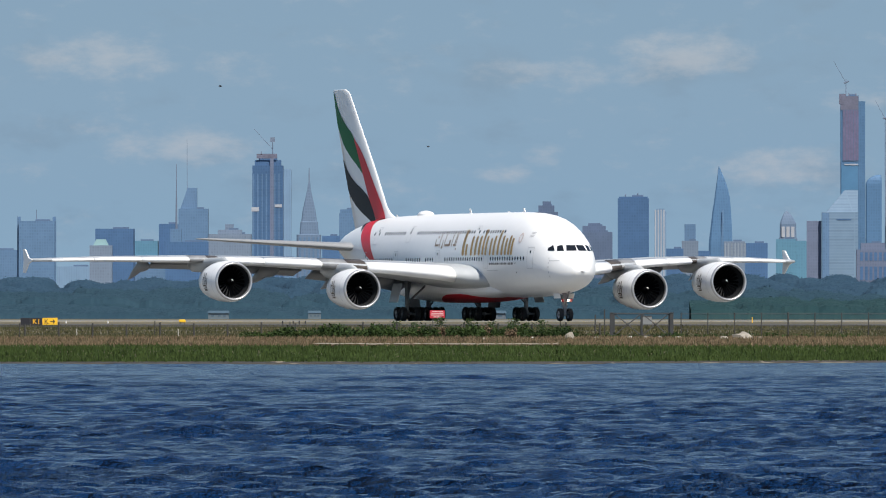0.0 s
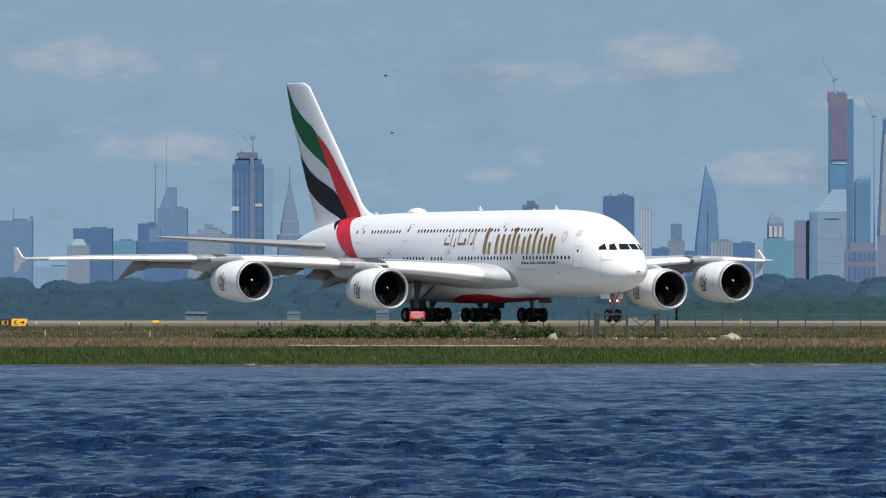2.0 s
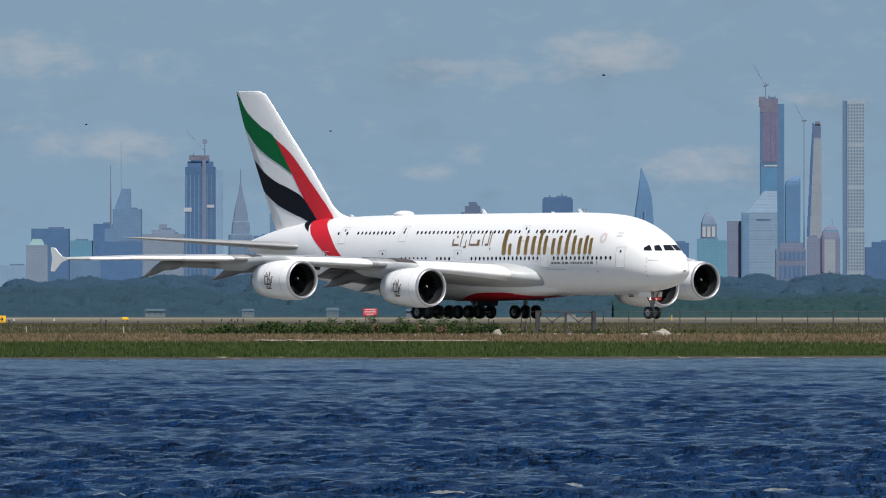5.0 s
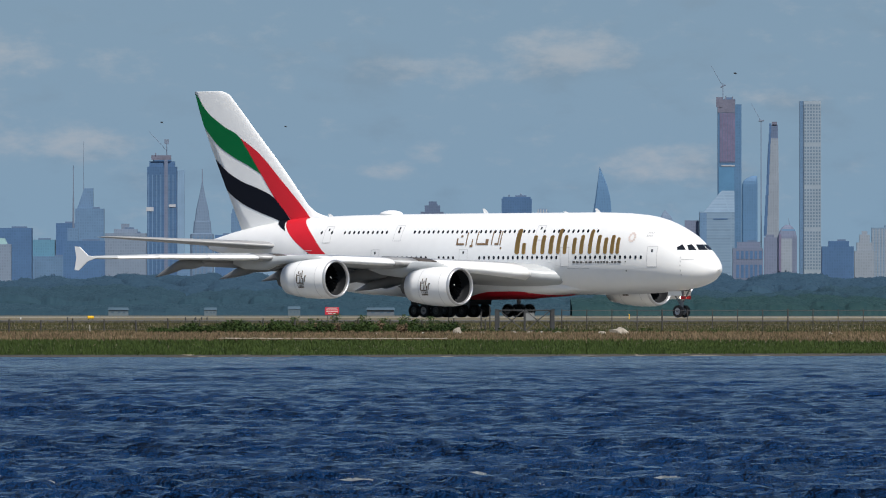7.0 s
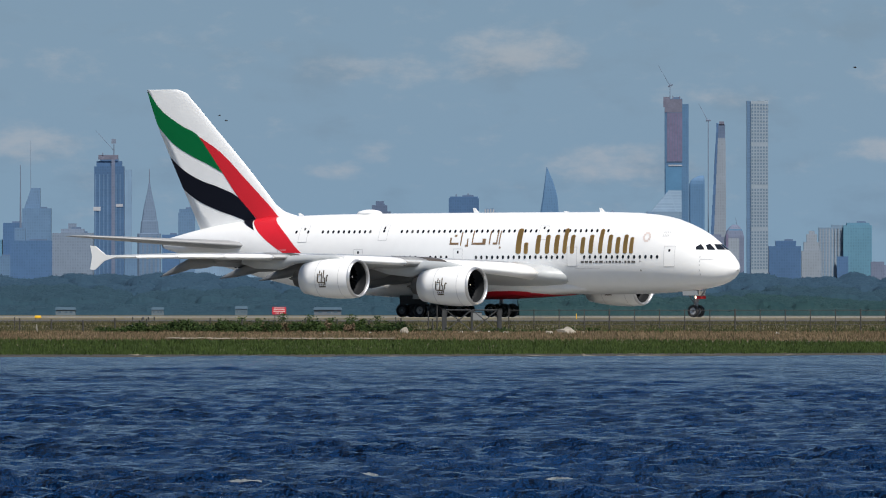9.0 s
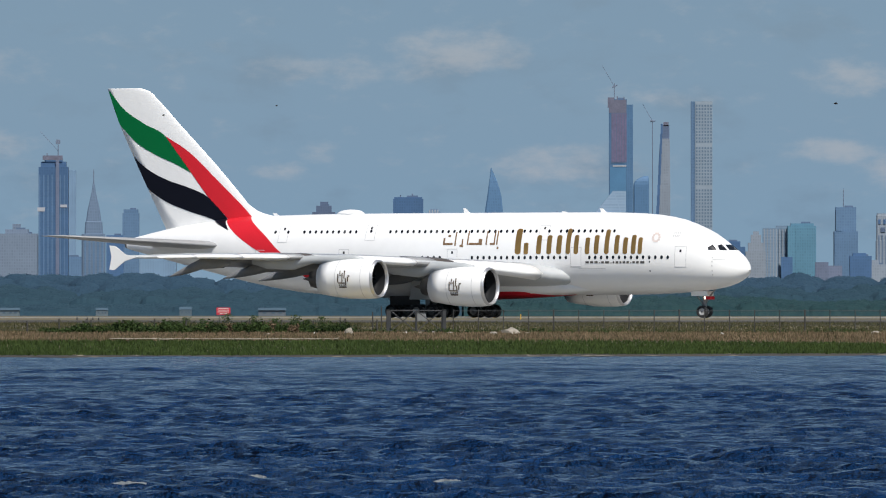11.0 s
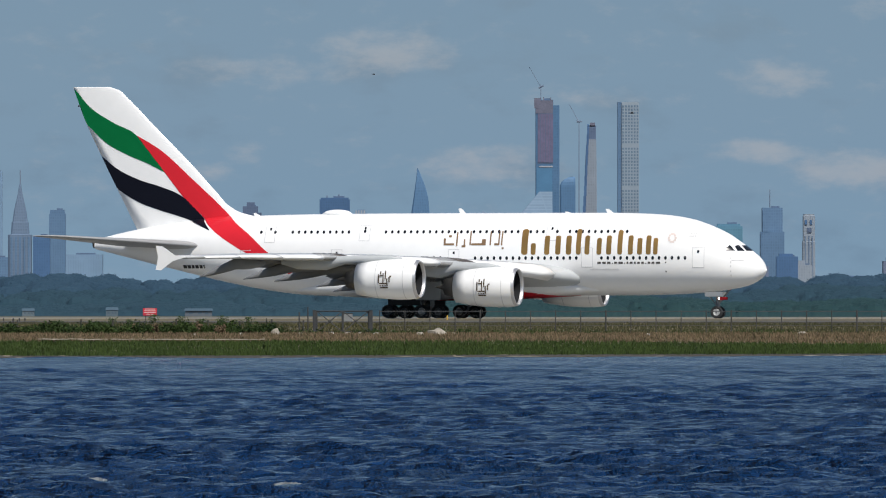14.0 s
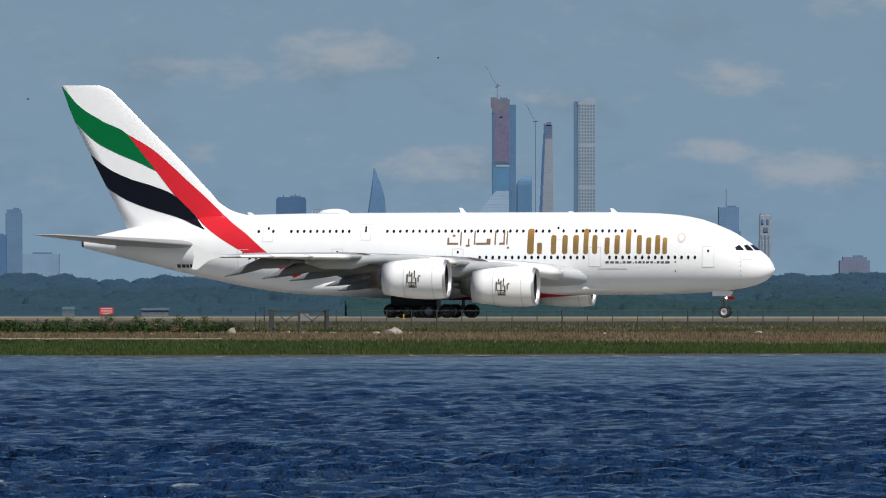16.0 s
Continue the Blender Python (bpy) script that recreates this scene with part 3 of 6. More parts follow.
def engine(side, l, s0, zc):
    """Turbofan in its nacelle on a pylon."""
    c = P(s0, side * l, zc)
    v, f = lathe([(-0.35, 1.62), (-0.12, 1.66), (0.0, 1.75), (-0.06, 1.83), (-0.3, 1.9)], 40, c)
    # outer cowl
    v2, f2 = lathe([(-0.3, 1.9), (-1.0, 1.98), (-2.2, 2.0), (-3.6, 1.94), (-5.0, 1.78), (-6.4, 1.55), (-6.35, 1.5), (-5.2, 1.45)], 40, c)
    nac = link("nacelle", v2, f2, WHITE, plane, "white engine nacelle with a dark calligraphic emblem", True)
    for at, rad in ((-1.25, 1.995), (-4.1, 1.915)):
        vs_, fs_ = lathe([(at, rad + 0.006), (at - 0.05, rad + 0.004)], 40, c)
        link("cowl_seam", vs_, fs_, SEAM, nac, "", True)
    link("intake_lip", v, f, SILVER, nac, "polished metal intake lip", True)
    v, f = lathe([(-0.33, 1.63), (-0.9, 1.56), (-1.5, 1.5), (-1.52, 0.4)], 40, c)
    link("intake_duct", v, f, INTAKE, nac, "grey intake lining", True)
    v, f = lathe([(-0.85, 0.02), (-0.95, 0.14), (-1.2, 0.3), (-1.45, 0.42)], 20, c)
    spin = link("spinner", v, f, FAN, nac, "black fan spinner with a white swirl", True)
    bm = bmesh.new()
    box(bm, (c[0] - 0.98, c[1] + 0.09, c[2] + 0.12), (0.03, 0.10, 0.2), turn=pose(0, 0, 0, 35))
    part("swirl_mark", bm, WHITE, spin)
    blade = None
    for k in range(22):
        w = 2 * math.pi * k / 22
        if blade is None:
            vs = [(-1.28 + dxx, r * math.cos(e * tw), r * math.sin(e * tw)) for r, tw in ((0.4, 0.15), (0.95, 0.12), (1.49, 0.09)) for e, dxx in ((-1, 0.0), (1, -0.22))]
            blade = link("fan_blade", vs, [(0, 1, 3, 2), (2, 3, 5, 4)], FAN, nac)
            bob = blade
        else:
            bob = new("fan_blade", blade.data)
            bob.parent = nac
        bob.matrix_basis = Matrix.Translation(c) @ Matrix.Rotation(w, 4, "X")
    v, f = lathe([(-5.2, 1.2), (-6.4, 1.12), (-7.6, 0.8), (-7.55, 0.72), (-6.6, 0.6), (-8.6, 0.05)], 28, c)
    link("core_nozzle", v, f, DARK_METAL, nac, "dark metal exhaust nozzle", True)
    le, te, z, th, dr = wing_at(l)
    rr = []
    for s, lo, hi, hw in ((s0 + 1.9, zc + 1.85, zc + 2.0, 0.08), (s0 + 3.2, zc + 1.7, zc + 2.25, 0.24), (le - 0.6, zc + 1.5, z + 0.1, 0.3), (le + 1.4, zc + 0.9, z - 0.05, 0.3), (le + 4.2, z - 1.1, z - 0.1, 0.24), (le + 6.0, z - 0.62, z - 0.2, 0.06)):
        rr.append([P(s, side * l + hw, lo), P(s, side * l + hw, hi), P(s, side * l, hi + 0.12), P(s, side * l - hw, hi), P(s, side * l - hw, lo)])
    loft(rr, WING_GREY, "pylon", "grey engine pylon", nac)
    # emblem on the outboard cowl: plain dark strokes
    for a, hgt, ww, tall in ((2.62, -0.05, 0.12, 0.5), (2.5, 0.28, 0.2, 0.13), (2.86, -0.28, 0.12, 0.75), (3.02, 0.42, 0.12, 0.8), (3.25, 0.12, 0.11, 0.95), (3.45, 0.35, 0.30, 0.11),
                             (3.5, 0.62, 0.11, 0.3), (3.72, 0.05, 0.12, 0.85), (3.3, -0.42, 0.75, 0.12), (3.2, -0.82, 0.8, 0.13), (3.55, -0.63, 0.11, 0.13), (3.3, -0.63, 0.11, 0.13), (3.05, -0.63, 0.11, 0.13)):
        vv = []
        r = 2.0
        for q in (-1, 1):
            for ss_ in (-ww / 2, ww / 2):
                h = hgt + q * tall / 2
                y = math.sqrt(max(0.1, r * r - h * h))
                vv.append((c[0] - a - ss_, c[1] - (y + 0.03), c[2] + h))
        link("emblem_stroke", vv, [(0, 1, 3, 2)], EMBLEM, nac)
    return nac


for side in (1, -1):
    engine(side, 14.85, 20.9, 3.1)
    engine(side, 25.7, 27.6, 3.85)

# ---- landing gear ----
WHEELS = []


def wheel(parent, c, r, wid, pale):
    """A wheel turning on its axle: local x forward, axle along y."""
    hub = new("wheel")
    hub.parent = parent
    hub.empty_display_size = 0.2
    prof = [(-wid / 2 * 0.55, r * 0.55), (-wid / 2 * 0.95, r * 0.68), (-wid / 2, r * 0.84), (-wid / 2 * 0.8, r * 0.97), (0, r), (wid / 2 * 0.8, r * 0.97), (wid / 2, r * 0.84), (wid / 2 * 0.95, r * 0.68), (wid / 2 * 0.55, r * 0.55)]
    v, f = lathe(prof, 24)
    v = [(y, x, z) for x, y, z in v]
    link("tyre", v, f, TYRE, hub, smooth=True)
    prof = [(-wid / 2 * 0.35, 0.02), (-wid / 2 * 0.3, r * 0.3), (-wid / 2 * 0.75, r * 0.5), (-wid / 2 * 0.6, r * 0.57), (wid / 2 * 0.6, r * 0.57), (wid / 2 * 0.75, r * 0.5), (wid / 2 * 0.3, r * 0.3), (wid / 2 * 0.35, 0.02)]
    v, f = lathe(prof, 18)
    v = [(y, x, z) for x, y, z in v]
    link("rim", v, f, RIM if pale else RIM_DARK, hub, "pale metal wheel rim" if pale else "dark wheel rim")
    WHEELS.append((hub, Vector(c), r))
    return hub


def gear(name, s, l, axles, r, gap, top, label):
    c = P(s, l, 0)
    bm = bmesh.new()
    rod(bm, (c[0], c[1], r), (c[0], c[1], top), 0.2, 0.24, 14)
    rod(bm, (c[0], c[1], top * 0.45), (c[0] + 1.3, c[1], top), 0.09)
    rod(bm, (c[0], c[1], top * 0.4), (c[0], c[1] * 0.55, top), 0.1)
    for a in axles:
        rod(bm, (c[0] + a, c[1] - gap / 2 - 0.2, r), (c[0] + a, c[1] + gap / 2 + 0.2, r), 0.1)
    if len(axles) > 1:
        box(bm, (c[0], c[1], r + 0.02), (axles[-1] - axles[0] + 0.3, 0.24, 0.26), 0.05)
    g = part(name, bm, STRUT, plane, label)
    for a in axles:
        for q in (-1, 1):
            wheel(g, (c[0] + a, c[1] + q * gap / 2, r), r, 0.5 if r > 0.62 else 0.42, name == "nose_gear" or (name == "wing_gear" and a < 0))
    return g


for side in (1, -1):
    gear("wing_gear", 32.6, side * 6.2, (-0.85, 0.85), 0.69, 1.35, 4.3, "four-wheeled wing landing gear")
    gear("body_gear", 36.4, side * 2.65, (-1.7, 0.0, 1.7), 0.69, 1.5, 3.0, "six-wheeled body landing gear")
nose_gear = gear("nose_gear", 4.75, 0.0, (0.0,), 0.62, 0.95, 3.0, "steel nose landing gear with twin wheels")


# ---- details of the airliner ----
def on_hull(name, mat, s0, s1, z0, z1, out=0.016, label="", lean=0.0, n=4, parent=plane, sides=(1,)):
    """A painted or glazed patch lying on the skin."""
    for side in sides:
        verts, faces = [], []
        for i in range(n):
            for k in range(n):
                z = z0 + (z1 - z0) * k / (n - 1)
                s = s0 + (s1 - s0) * i / (n - 1) - lean * (z - z0)
                l, zz = skin(s, z, out)
                verts.append(P(s, side * l, zz))
        for i in range(n - 1):
            for k in range(n - 1):
                faces.append((i * n + k, i * n + k + 1, (i + 1) * n + k + 1, (i + 1) * n + k))
        ob = link(name, verts, faces, mat, parent, label, True)
    return ob


def cabin_windows():
    """Rows of small oval cabin windows on both decks."""
    prof = [(0.135 * math.cos(a), 0.19 * math.sin(a)) for a in np.linspace(0, 2 * math.pi, 11)[:-1]]
    first = None
    rows = []
    for a, b in ((13.3, 19.9), (22.0, 38.9), (42.4, 48.4)):
        rows += [(s, 8.66) for s in np.arange(a, b, 0.66)]
    rows += [(20.55, 8.66), (50.2, 8.66), (51.7, 8.66), (40.7, 8.72)]
    for a, b in ((7.2, 16.2), (18.4, 29.5), (32.6, 34.8), (36.4, 41.0), (44.6, 53.0)):
        rows += [(s, 6.02) for s in np.arange(a, b, 0.66)]
    for side in (1, -1):
        for s, z in rows:
            l, zz = skin(s, z, 0.02)
            l2, z2 = skin(s, z, 0.12)
            l3, _ = skin(s + 0.3, z, 0.02)
            nrm = Vector(P(s, side * l2, z2)) - Vector(P(s, side * l, zz))
            nrm.x += nrm.length * (l - l3) / 0.3 * -1
            nrm.normalize()
            side_v = Vector((1, 0, 0))
            up = nrm.cross(side_v).normalized()
            if up.z < 0:
                up = -up
            side_v = up.cross(nrm)
            if first is None:
                me_v = [(x, y, 0) for x, y in prof] + [(x * 1.05, y * 1.05, -0.05) for x, y in prof]
                k = len(prof)
                first = link("cabin_window", me_v, [tuple(range(k))] + [(i, (i + 1) % k, k + (i + 1) % k, k + i) for i in range(k)], GLASS_DARK, plane)
                ob = first
            else:
                ob = new("cabin_window", first.data)
                ob.parent = plane
            m = Matrix((side_v, up, nrm)).transposed().to_4x4()
            m.translation = P(s, side * l, zz)
            ob.matrix_basis = m


cabin_windows()


def door(s, z, w, h, small=True):
    """Passenger door: thin outline of seams and a small window."""
    t = 0.045
    d = on_hull("cabin_door", WHITE, s - w / 2, s + w / 2, z, z + h, 0.012)
    for a, b, c, e in ((s - w / 2, s - w / 2 + t, z, z + h), (s + w / 2 - t, s + w / 2, z, z + h), (s - w / 2, s + w / 2, z, z + t), (s - w / 2, s + w / 2, z + h - t, z + h)):
        on_hull("door_seam", SEAM, a, b, c, e, 0.02, parent=d)
    on_hull("door_window", GLASS_DARK, s - 0.1, s + 0.1, z + h * 0.72, z + h * 0.72 + 0.25, 0.022, parent=d)


for s, z, w, h in ((5.9, 5.05, 1.2, 2.05), (17.3, 5.1, 1.2, 1.95), (31.2, 5.2, 1.15, 1.7), (43.5, 5.2, 1.15, 1.7), (53.2, 4.9, 1.15, 1.95), (20.6 + 0.5, 7.75, 1.1, 1.5), (40.7, 7.75, 1.1, 1.6), (50.7, 7.6, 1.1, 1.7)):
    door(s, z, w, h)
on_hull("hatch", SEAM, 14.0, 17.0, 4.88, 4.94, 0.02)
for s, z in ((9.1, 4.6), (9.1, 5.5)):
    on_hull("probe_port", GLASS_DARK, s, s + 0.12, z, z + 0.14, 0.02)
for z in (4.2, 4.6, 5.1, 5.5, 5.9):
    on_hull("nose_marking", SEAM, 2.7, 2.8, z, z + 0.16, 0.02)
on_hull("nose_marking", SEAM, 1.5, 2.7, 5.75, 5.81, 0.02)

# gold name of the carrier as plain upright shapes, bronze script behind it, small web line below
# station of the bar's rear edge, width, foot and head
NAME = ((24.15, 0.66, 6.36, 8.9), (23.15, 0.5, 6.36, 7.5), (21.75, 0.54, 6.36, 8.25), (20.6, 0.54, 6.36, 8.25), (19.5, 0.56, 6.36, 8.25), (18.45, 0.50, 6.36, 8.9),
        (17.55, 0.50, 6.36, 8.25), (16.3, 0.50, 6.36, 8.0), (15.3, 0.52, 6.36, 8.25), (14.15, 0.50, 6.36, 8.8), (13.05, 0.50, 6.36, 8.25), (12.1, 0.50, 6.36, 8.0), (11.2, 0.50, 6.36, 8.25), (10.45, 0.45, 6.36, 8.0))


def lozenge(name, mat, s0, s1, z0, z1):
    """An upright painted bar with rounded ends on the starboard skin."""
    r = min(abs(s1 - s0), z1 - z0) * 0.3
    rows, verts, faces = 21, [], []
    lo, hi = z0, z1
    for k in range(rows):
        z = lo + (hi - lo) * k / (rows - 1)
        e = max(0.0, r - min(z - lo, hi - z))
        cut = r - math.sqrt(max(0.0, r * r - e * e))
        for s in np.linspace(s0 + cut, s1 - cut, 4):
            l, zz = skin(s, z, 0.024)
            verts.append(P(s, l, zz))
    for k in range(rows - 1):
        for i in range(3):
            faces.append((k * 4 + i, k * 4 + i + 1, k * 4 + i + 5, k * 4 + i + 4))
    link(name, verts, faces, mat, plane, "", True)


for a, wide, c, d in NAME:
    lozenge("gold_bar", GOLD, a - wide, a, c, d)
SCRIPT = ((32.3, 31.2, 7.3, 7.5), (32.3, 32.1, 7.3, 8.0), (31.0, 30.85, 7.2, 8.6), (30.4, 30.0, 7.1, 7.3), (30.2, 30.05, 7.1, 7.9), (29.6, 29.45, 7.3, 8.7), (29.4, 28.2, 7.3, 7.5), (28.3, 27.9, 7.3, 7.9), (27.5, 27.35, 7.3, 8.7),
          (27.0, 26.5, 7.3, 7.5), (26.6, 26.45, 7.3, 8.7), (31.8, 31.5, 8.1, 8.3), (26.2, 26.0, 6.9, 7.1), (26.3, 26.15, 7.3, 8.7))
for a, b, c, d in SCRIPT:
    on_hull("bronze_stroke", BRONZE, b, a, c, d, 0.024)
WEB_GREY = material("dark_grey_lettering", (0.09, 0.085, 0.08), 0.4, vary=0.1)
s = 16.2
for w in (0.36, 0.36, 0.36, 0.1, 0.3, 0.46, 0.1, 0.18, 0.3, 0.2, 0.28, 0.28, 0.1, 0.26, 0.3, 0.46):
    on_hull("web_line_stroke", WEB_GREY, s - w, s, 5.44, 5.44 + (0.1 if w == 0.1 else 0.2), 0.024, n=2)
    s -= w + 0.14
for a, b in ((60.3, 59.9), (59.8, 59.4), (59.3, 59.0), (58.9, 58.5), (58.4, 58.05), (57.95, 57.8)):
    on_hull("registration_stroke", GLASS_DARK, b, a, 5.05, 5.38, 0.024, n=2)
PALE = material("pale_pink_emblem", (0.72, 0.62, 0.58), 0.4, vary=0.15, grain=3.0)
for k in range(10):
    w = 2 * math.pi * k / 10
    on_hull("emblem_dot", PALE, 8.6 + 0.34 * math.cos(w) - 0.12, 8.6 + 0.34 * math.cos(w) + 0.12, 8.0 + 0.4 * math.sin(w) - 0.1, 8.0 + 0.4 * math.sin(w) + 0.1, 0.022, n=2)
for a, b, c in ((6.9, 6.2, 8.35), (6.9, 6.25, 8.05)):
    for k in range(4):
        on_hull("event_stroke", SEAM, b + k * 0.18, b + k * 0.18 + 0.12, c, c + 0.2, 0.022, n=2)


def cockpit():
    """Six flight-deck panes wrapped round the nose."""
    def nose(l, z):
        lo, hi = 0.2, 8.0
        for _ in range(30):
            mid = (lo + hi) / 2
            if f_top(mid) > z + 0.01 and skin(mid, z)[0] >= l:
                hi = mid
            else:
                lo = mid
        return hi
    for side in (1, -1):
        for l0, l1, z0, z1, slope in ((0.07, 1.02, 6.72, 7.26, 0.0), (1.2, 1.72, 6.7, 7.3, 0.12), (1.86, 2.3, 6.72, 7.3, 0.3)):
            verts, faces, n = [], [], 6
            for i in range(n):
                for j in range(n):
                    z = z0 + (z1 - z0 - slope * i / (n - 1)) * j / (n - 1)
                    l = l0 + (l1 - l0) * i / (n - 1) - 0.28 * (z - z0) * (0.4 + i / n)
                    s = nose(max(0.03, l), z)
                    verts.append(P(s - 0.03, side * (max(0.03, l) + 0.012), z + 0.02))
            for i in range(n - 1):
                for j in range(n - 1):
                    faces.append((i * n + j, i * n + j + 1, (i + 1) * n + j + 1, (i + 1) * n + j))
            link("cockpit_window", verts, faces, GLASS_DARK, plane, "dark flight-deck window", True)


cockpit()


def antennas():
    rr = []
    for s in np.linspace(43.0, 46.2, 9):
        u = (s - 43.0) / 3.2
        h, w = 0.42 * max(0.0, math.sin(math.pi * u)) ** 0.5 + 0.02, 0.75 * max(0.0, math.sin(math.pi * u)) ** 0.5 + 0.03
        rr.append([P(s, w * math.cos(k), f_top(s) - 0.1 + (h + 0.1) * max(0, math.sin(k))) for k in np.linspace(0, 2 * math.pi, 13)[:-1]])
    loft(rr, WHITE, "radome_blister", "white rounded antenna blister on the crown")
    for s, h in ((31.3, 0.5), (15.9, 0.42), (53.0, 0.3), (20.2, 0.15)):
        bm = bmesh.new()
        z = f_top(s) - 0.03
        vs = [bm.verts.new(P(*v)) for v in ((s - 0.3, 0.03, z), (s + 0.35, 0.03, z), (s + 0.5, 0.02, z + h), (s + 0.2, 0.02, z + h), (s - 0.3, -0.03, z), (s + 0.35, -0.03, z), (s + 0.5, -0.02, z + h), (s + 0.2, -0.02, z + h))]
        for f in ((0, 1, 2, 3), (7, 6, 5, 4), (0, 4, 5, 1), (1, 5, 6, 2), (2, 6, 7, 3), (3, 7, 4, 0)):
            bm.faces.new([vs[k] for k in f])
        part("blade_antenna", bm, WHITE, plane)


antennas()


def red_belly():
    """Red painted underside ahead of the wing gear."""
    verts, faces = [], []
    cols, n = np.linspace(18.5, 33.5, 14), 13
    for s in cols:
        u = (s - 14.5) / 35.5
        swell = max(0.0, math.sin(math.pi * u)) ** 0.85
        half, low, high = 1.4 + 2.95 * swell, 2.75 - 0.95 * swell, 3.2 + 1.75 * swell
        mid = low + 0.5 * (high - low)
        top = 0.92 * smooth01(18.5, 24, s) * (1 - 0.75 * smooth01(27, 33.5, s)) + 0.05
        for k in range(n):
            w = -math.pi / 2 + (k / (n - 1) - 0.5) * 2 * top * 1.2
            c, q = math.cos(w), math.sin(w)
            verts.append(P(s, 1.006 * half * math.copysign(abs(c) ** 0.62, c), mid - 1.008 * (mid - low) * abs(q) ** 0.75 - 0.015))
    for i in range(len(cols) - 1):
        for k in range(n - 1):
            faces.append((i * n + k, i * n + k + 1, (i + 1) * n + k + 1, (i + 1) * n + k))
    link("red_belly_panel", verts, faces, RED, plane, "red painted belly panel", True)


red_belly()
LAMP = bpy.data.materials.new("landing_lamp")
LAMP.use_nodes = True
LAMP.node_tree.nodes["Principled BSDF"].inputs["Emission Color"].default_value = (1, 0.8, 0.6, 1)
LAMP.node_tree.nodes["Principled BSDF"].inputs["Emission Strength"].default_value = 4.0


def gear_details():
    for q in (-0.28, 0.28):
        v, f = lathe([(0.0, 0.01), (0.0, 0.11), (-0.12, 0.13), (-0.16, 0.02)], 14, P(4.5, q, 2.0))
        link("taxi_lamp", v, f, LAMP, nose_gear, "lit taxi lamp", True)
    for side in (1, -1):
        bm = bmesh.new()
        box(bm, P(5.0, side * 0.7, 2.42), (1.8, 0.05, 0.5), 0.02, pose(0, 0, 0, side * 12))
        part("gear_door", bm, WHITE, plane, "white nose gear door")
        bm = bmesh.new()
        box(bm, P(4.15, side * 0.42, 1.98), (0.6, 0.05, 0.3), 0.02, pose(0, 0, 0, side * 10))
        part("red_door_edge", bm, RED, nose_gear, "red painted gear door edge")
        bm = bmesh.new()
        box(bm, P(32.6, side * 7.4, 2.75), (2.6, 0.07, 1.9), 0.03, pose(0, 0, 0, side * -14))
        part("gear_door", bm, WING_GREY, plane, "grey wing gear door")
        bm = bmesh.new()
        box(bm, P(36.2, side * 4.2, 1.75), (3.4, 0.06, 0.9), 0.03, pose(0, 0, 0, side * 8))
        part("gear_door", bm, BAY, plane)
    bm = bmesh.new()
    rod(bm, P(5.9, 0, 2.6), P(4.8, 0, 1.2), 0.07)
    rod(bm, P(4.75, -0.32, 1.55), P(4.75, 0.32, 1.55), 0.06)
    part("drag_brace", bm, STRUT, nose_gear)
    # tail cone exhaust
    v, f = lathe([(0.1, 0.42), (-0.45, 0.4), (-0.45, 0.3), (0.0, 0.25), (0.02, 0.02)], 18, P(70.1, 0, 7.52))
    link("auxiliary_exhaust", v, f, DARK_METAL, plane, "dark tail exhaust pipe", True)


gear_details()


# ---- shore, grass, fence and small things ----
FOCUS = 19500.0


def foliage_material(name, dark, light, rough=0.8):
    """Leaf or blade colour that differs from blade to blade."""
    m = bpy.data.materials.new(name)
    m.use_nodes = True
    t = m.node_tree
    p = t.nodes["Principled BSDF"]
    g = t.nodes.new("ShaderNodeNewGeometry")
    tc = t.nodes.new("ShaderNodeTexCoord")
    big = node(t, "ShaderNodeTexNoise", Scale=0.16, Detail=3.0)
    t.links.new(tc.outputs["Object"], big.inputs["Vector"])
    f = maths(t, "ADD", maths(t, "MULTIPLY", g.outputs["Random Per Island"], 0.55), maths(t, "MULTIPLY", maths(t, "SUBTRACT", big.outputs[0], 0.3), 1.1), clamp=True)
    t.links.new(ramp(t, f, ((0.1, dark), (0.95, light))), p.inputs["Base Color"])
    p.inputs["Roughness"].default_value = rough
    p.inputs["Specular IOR Level"].default_value = 0.2
    return m


def raw_mesh(name, verts, tris, mat, label, category, kind="stuff"):
    me = bpy.data.meshes.new(name)
    verts, tris = np.asarray(verts, np.float32), np.asarray(tris, np.int32)
    me.vertices.add(len(verts))
    me.vertices.foreach_set("co", verts.ravel())
    k = tris.shape[1]
    me.loops.add(tris.size)
    me.loops.foreach_set("vertex_index", tris.ravel())
    me.polygons.add(len(tris))
    me.polygons.foreach_set("loop_start", np.arange(0, tris.size, k, dtype=np.int32))
    me.update(calc_edges=True)
    me.materials.append(mat)
    return tagged(new(name, me), label, category, kind=kind)


def land_grid():
    """Height lookup on a fine grid, for scattering."""
    gx, gy = np.arange(-66, 67, 2.0), np.arange(796, 1062, 2.0)
    g = np.array([[land_z(float(x), float(y)) for x in gx] for y in gy])

    def f(x, y):
        i = np.clip((x + 66) / 2, 0, len(gx) - 1.001)
        j = np.clip((y - 796) / 2, 0, len(gy) - 1.001)
        a, b = i.astype(int), j.astype(int)
        u, v = i - a, j - b
        return (g[b, a] * (1 - u) + g[b, a + 1] * u) * (1 - v) + (g[b + 1, a] * (1 - u) + g[b + 1, a + 1] * u) * v
    return f


height_at = land_grid()
shore_table = np.array([shore_y(float(x)) for x in np.arange(-66, 67, 0.5)])


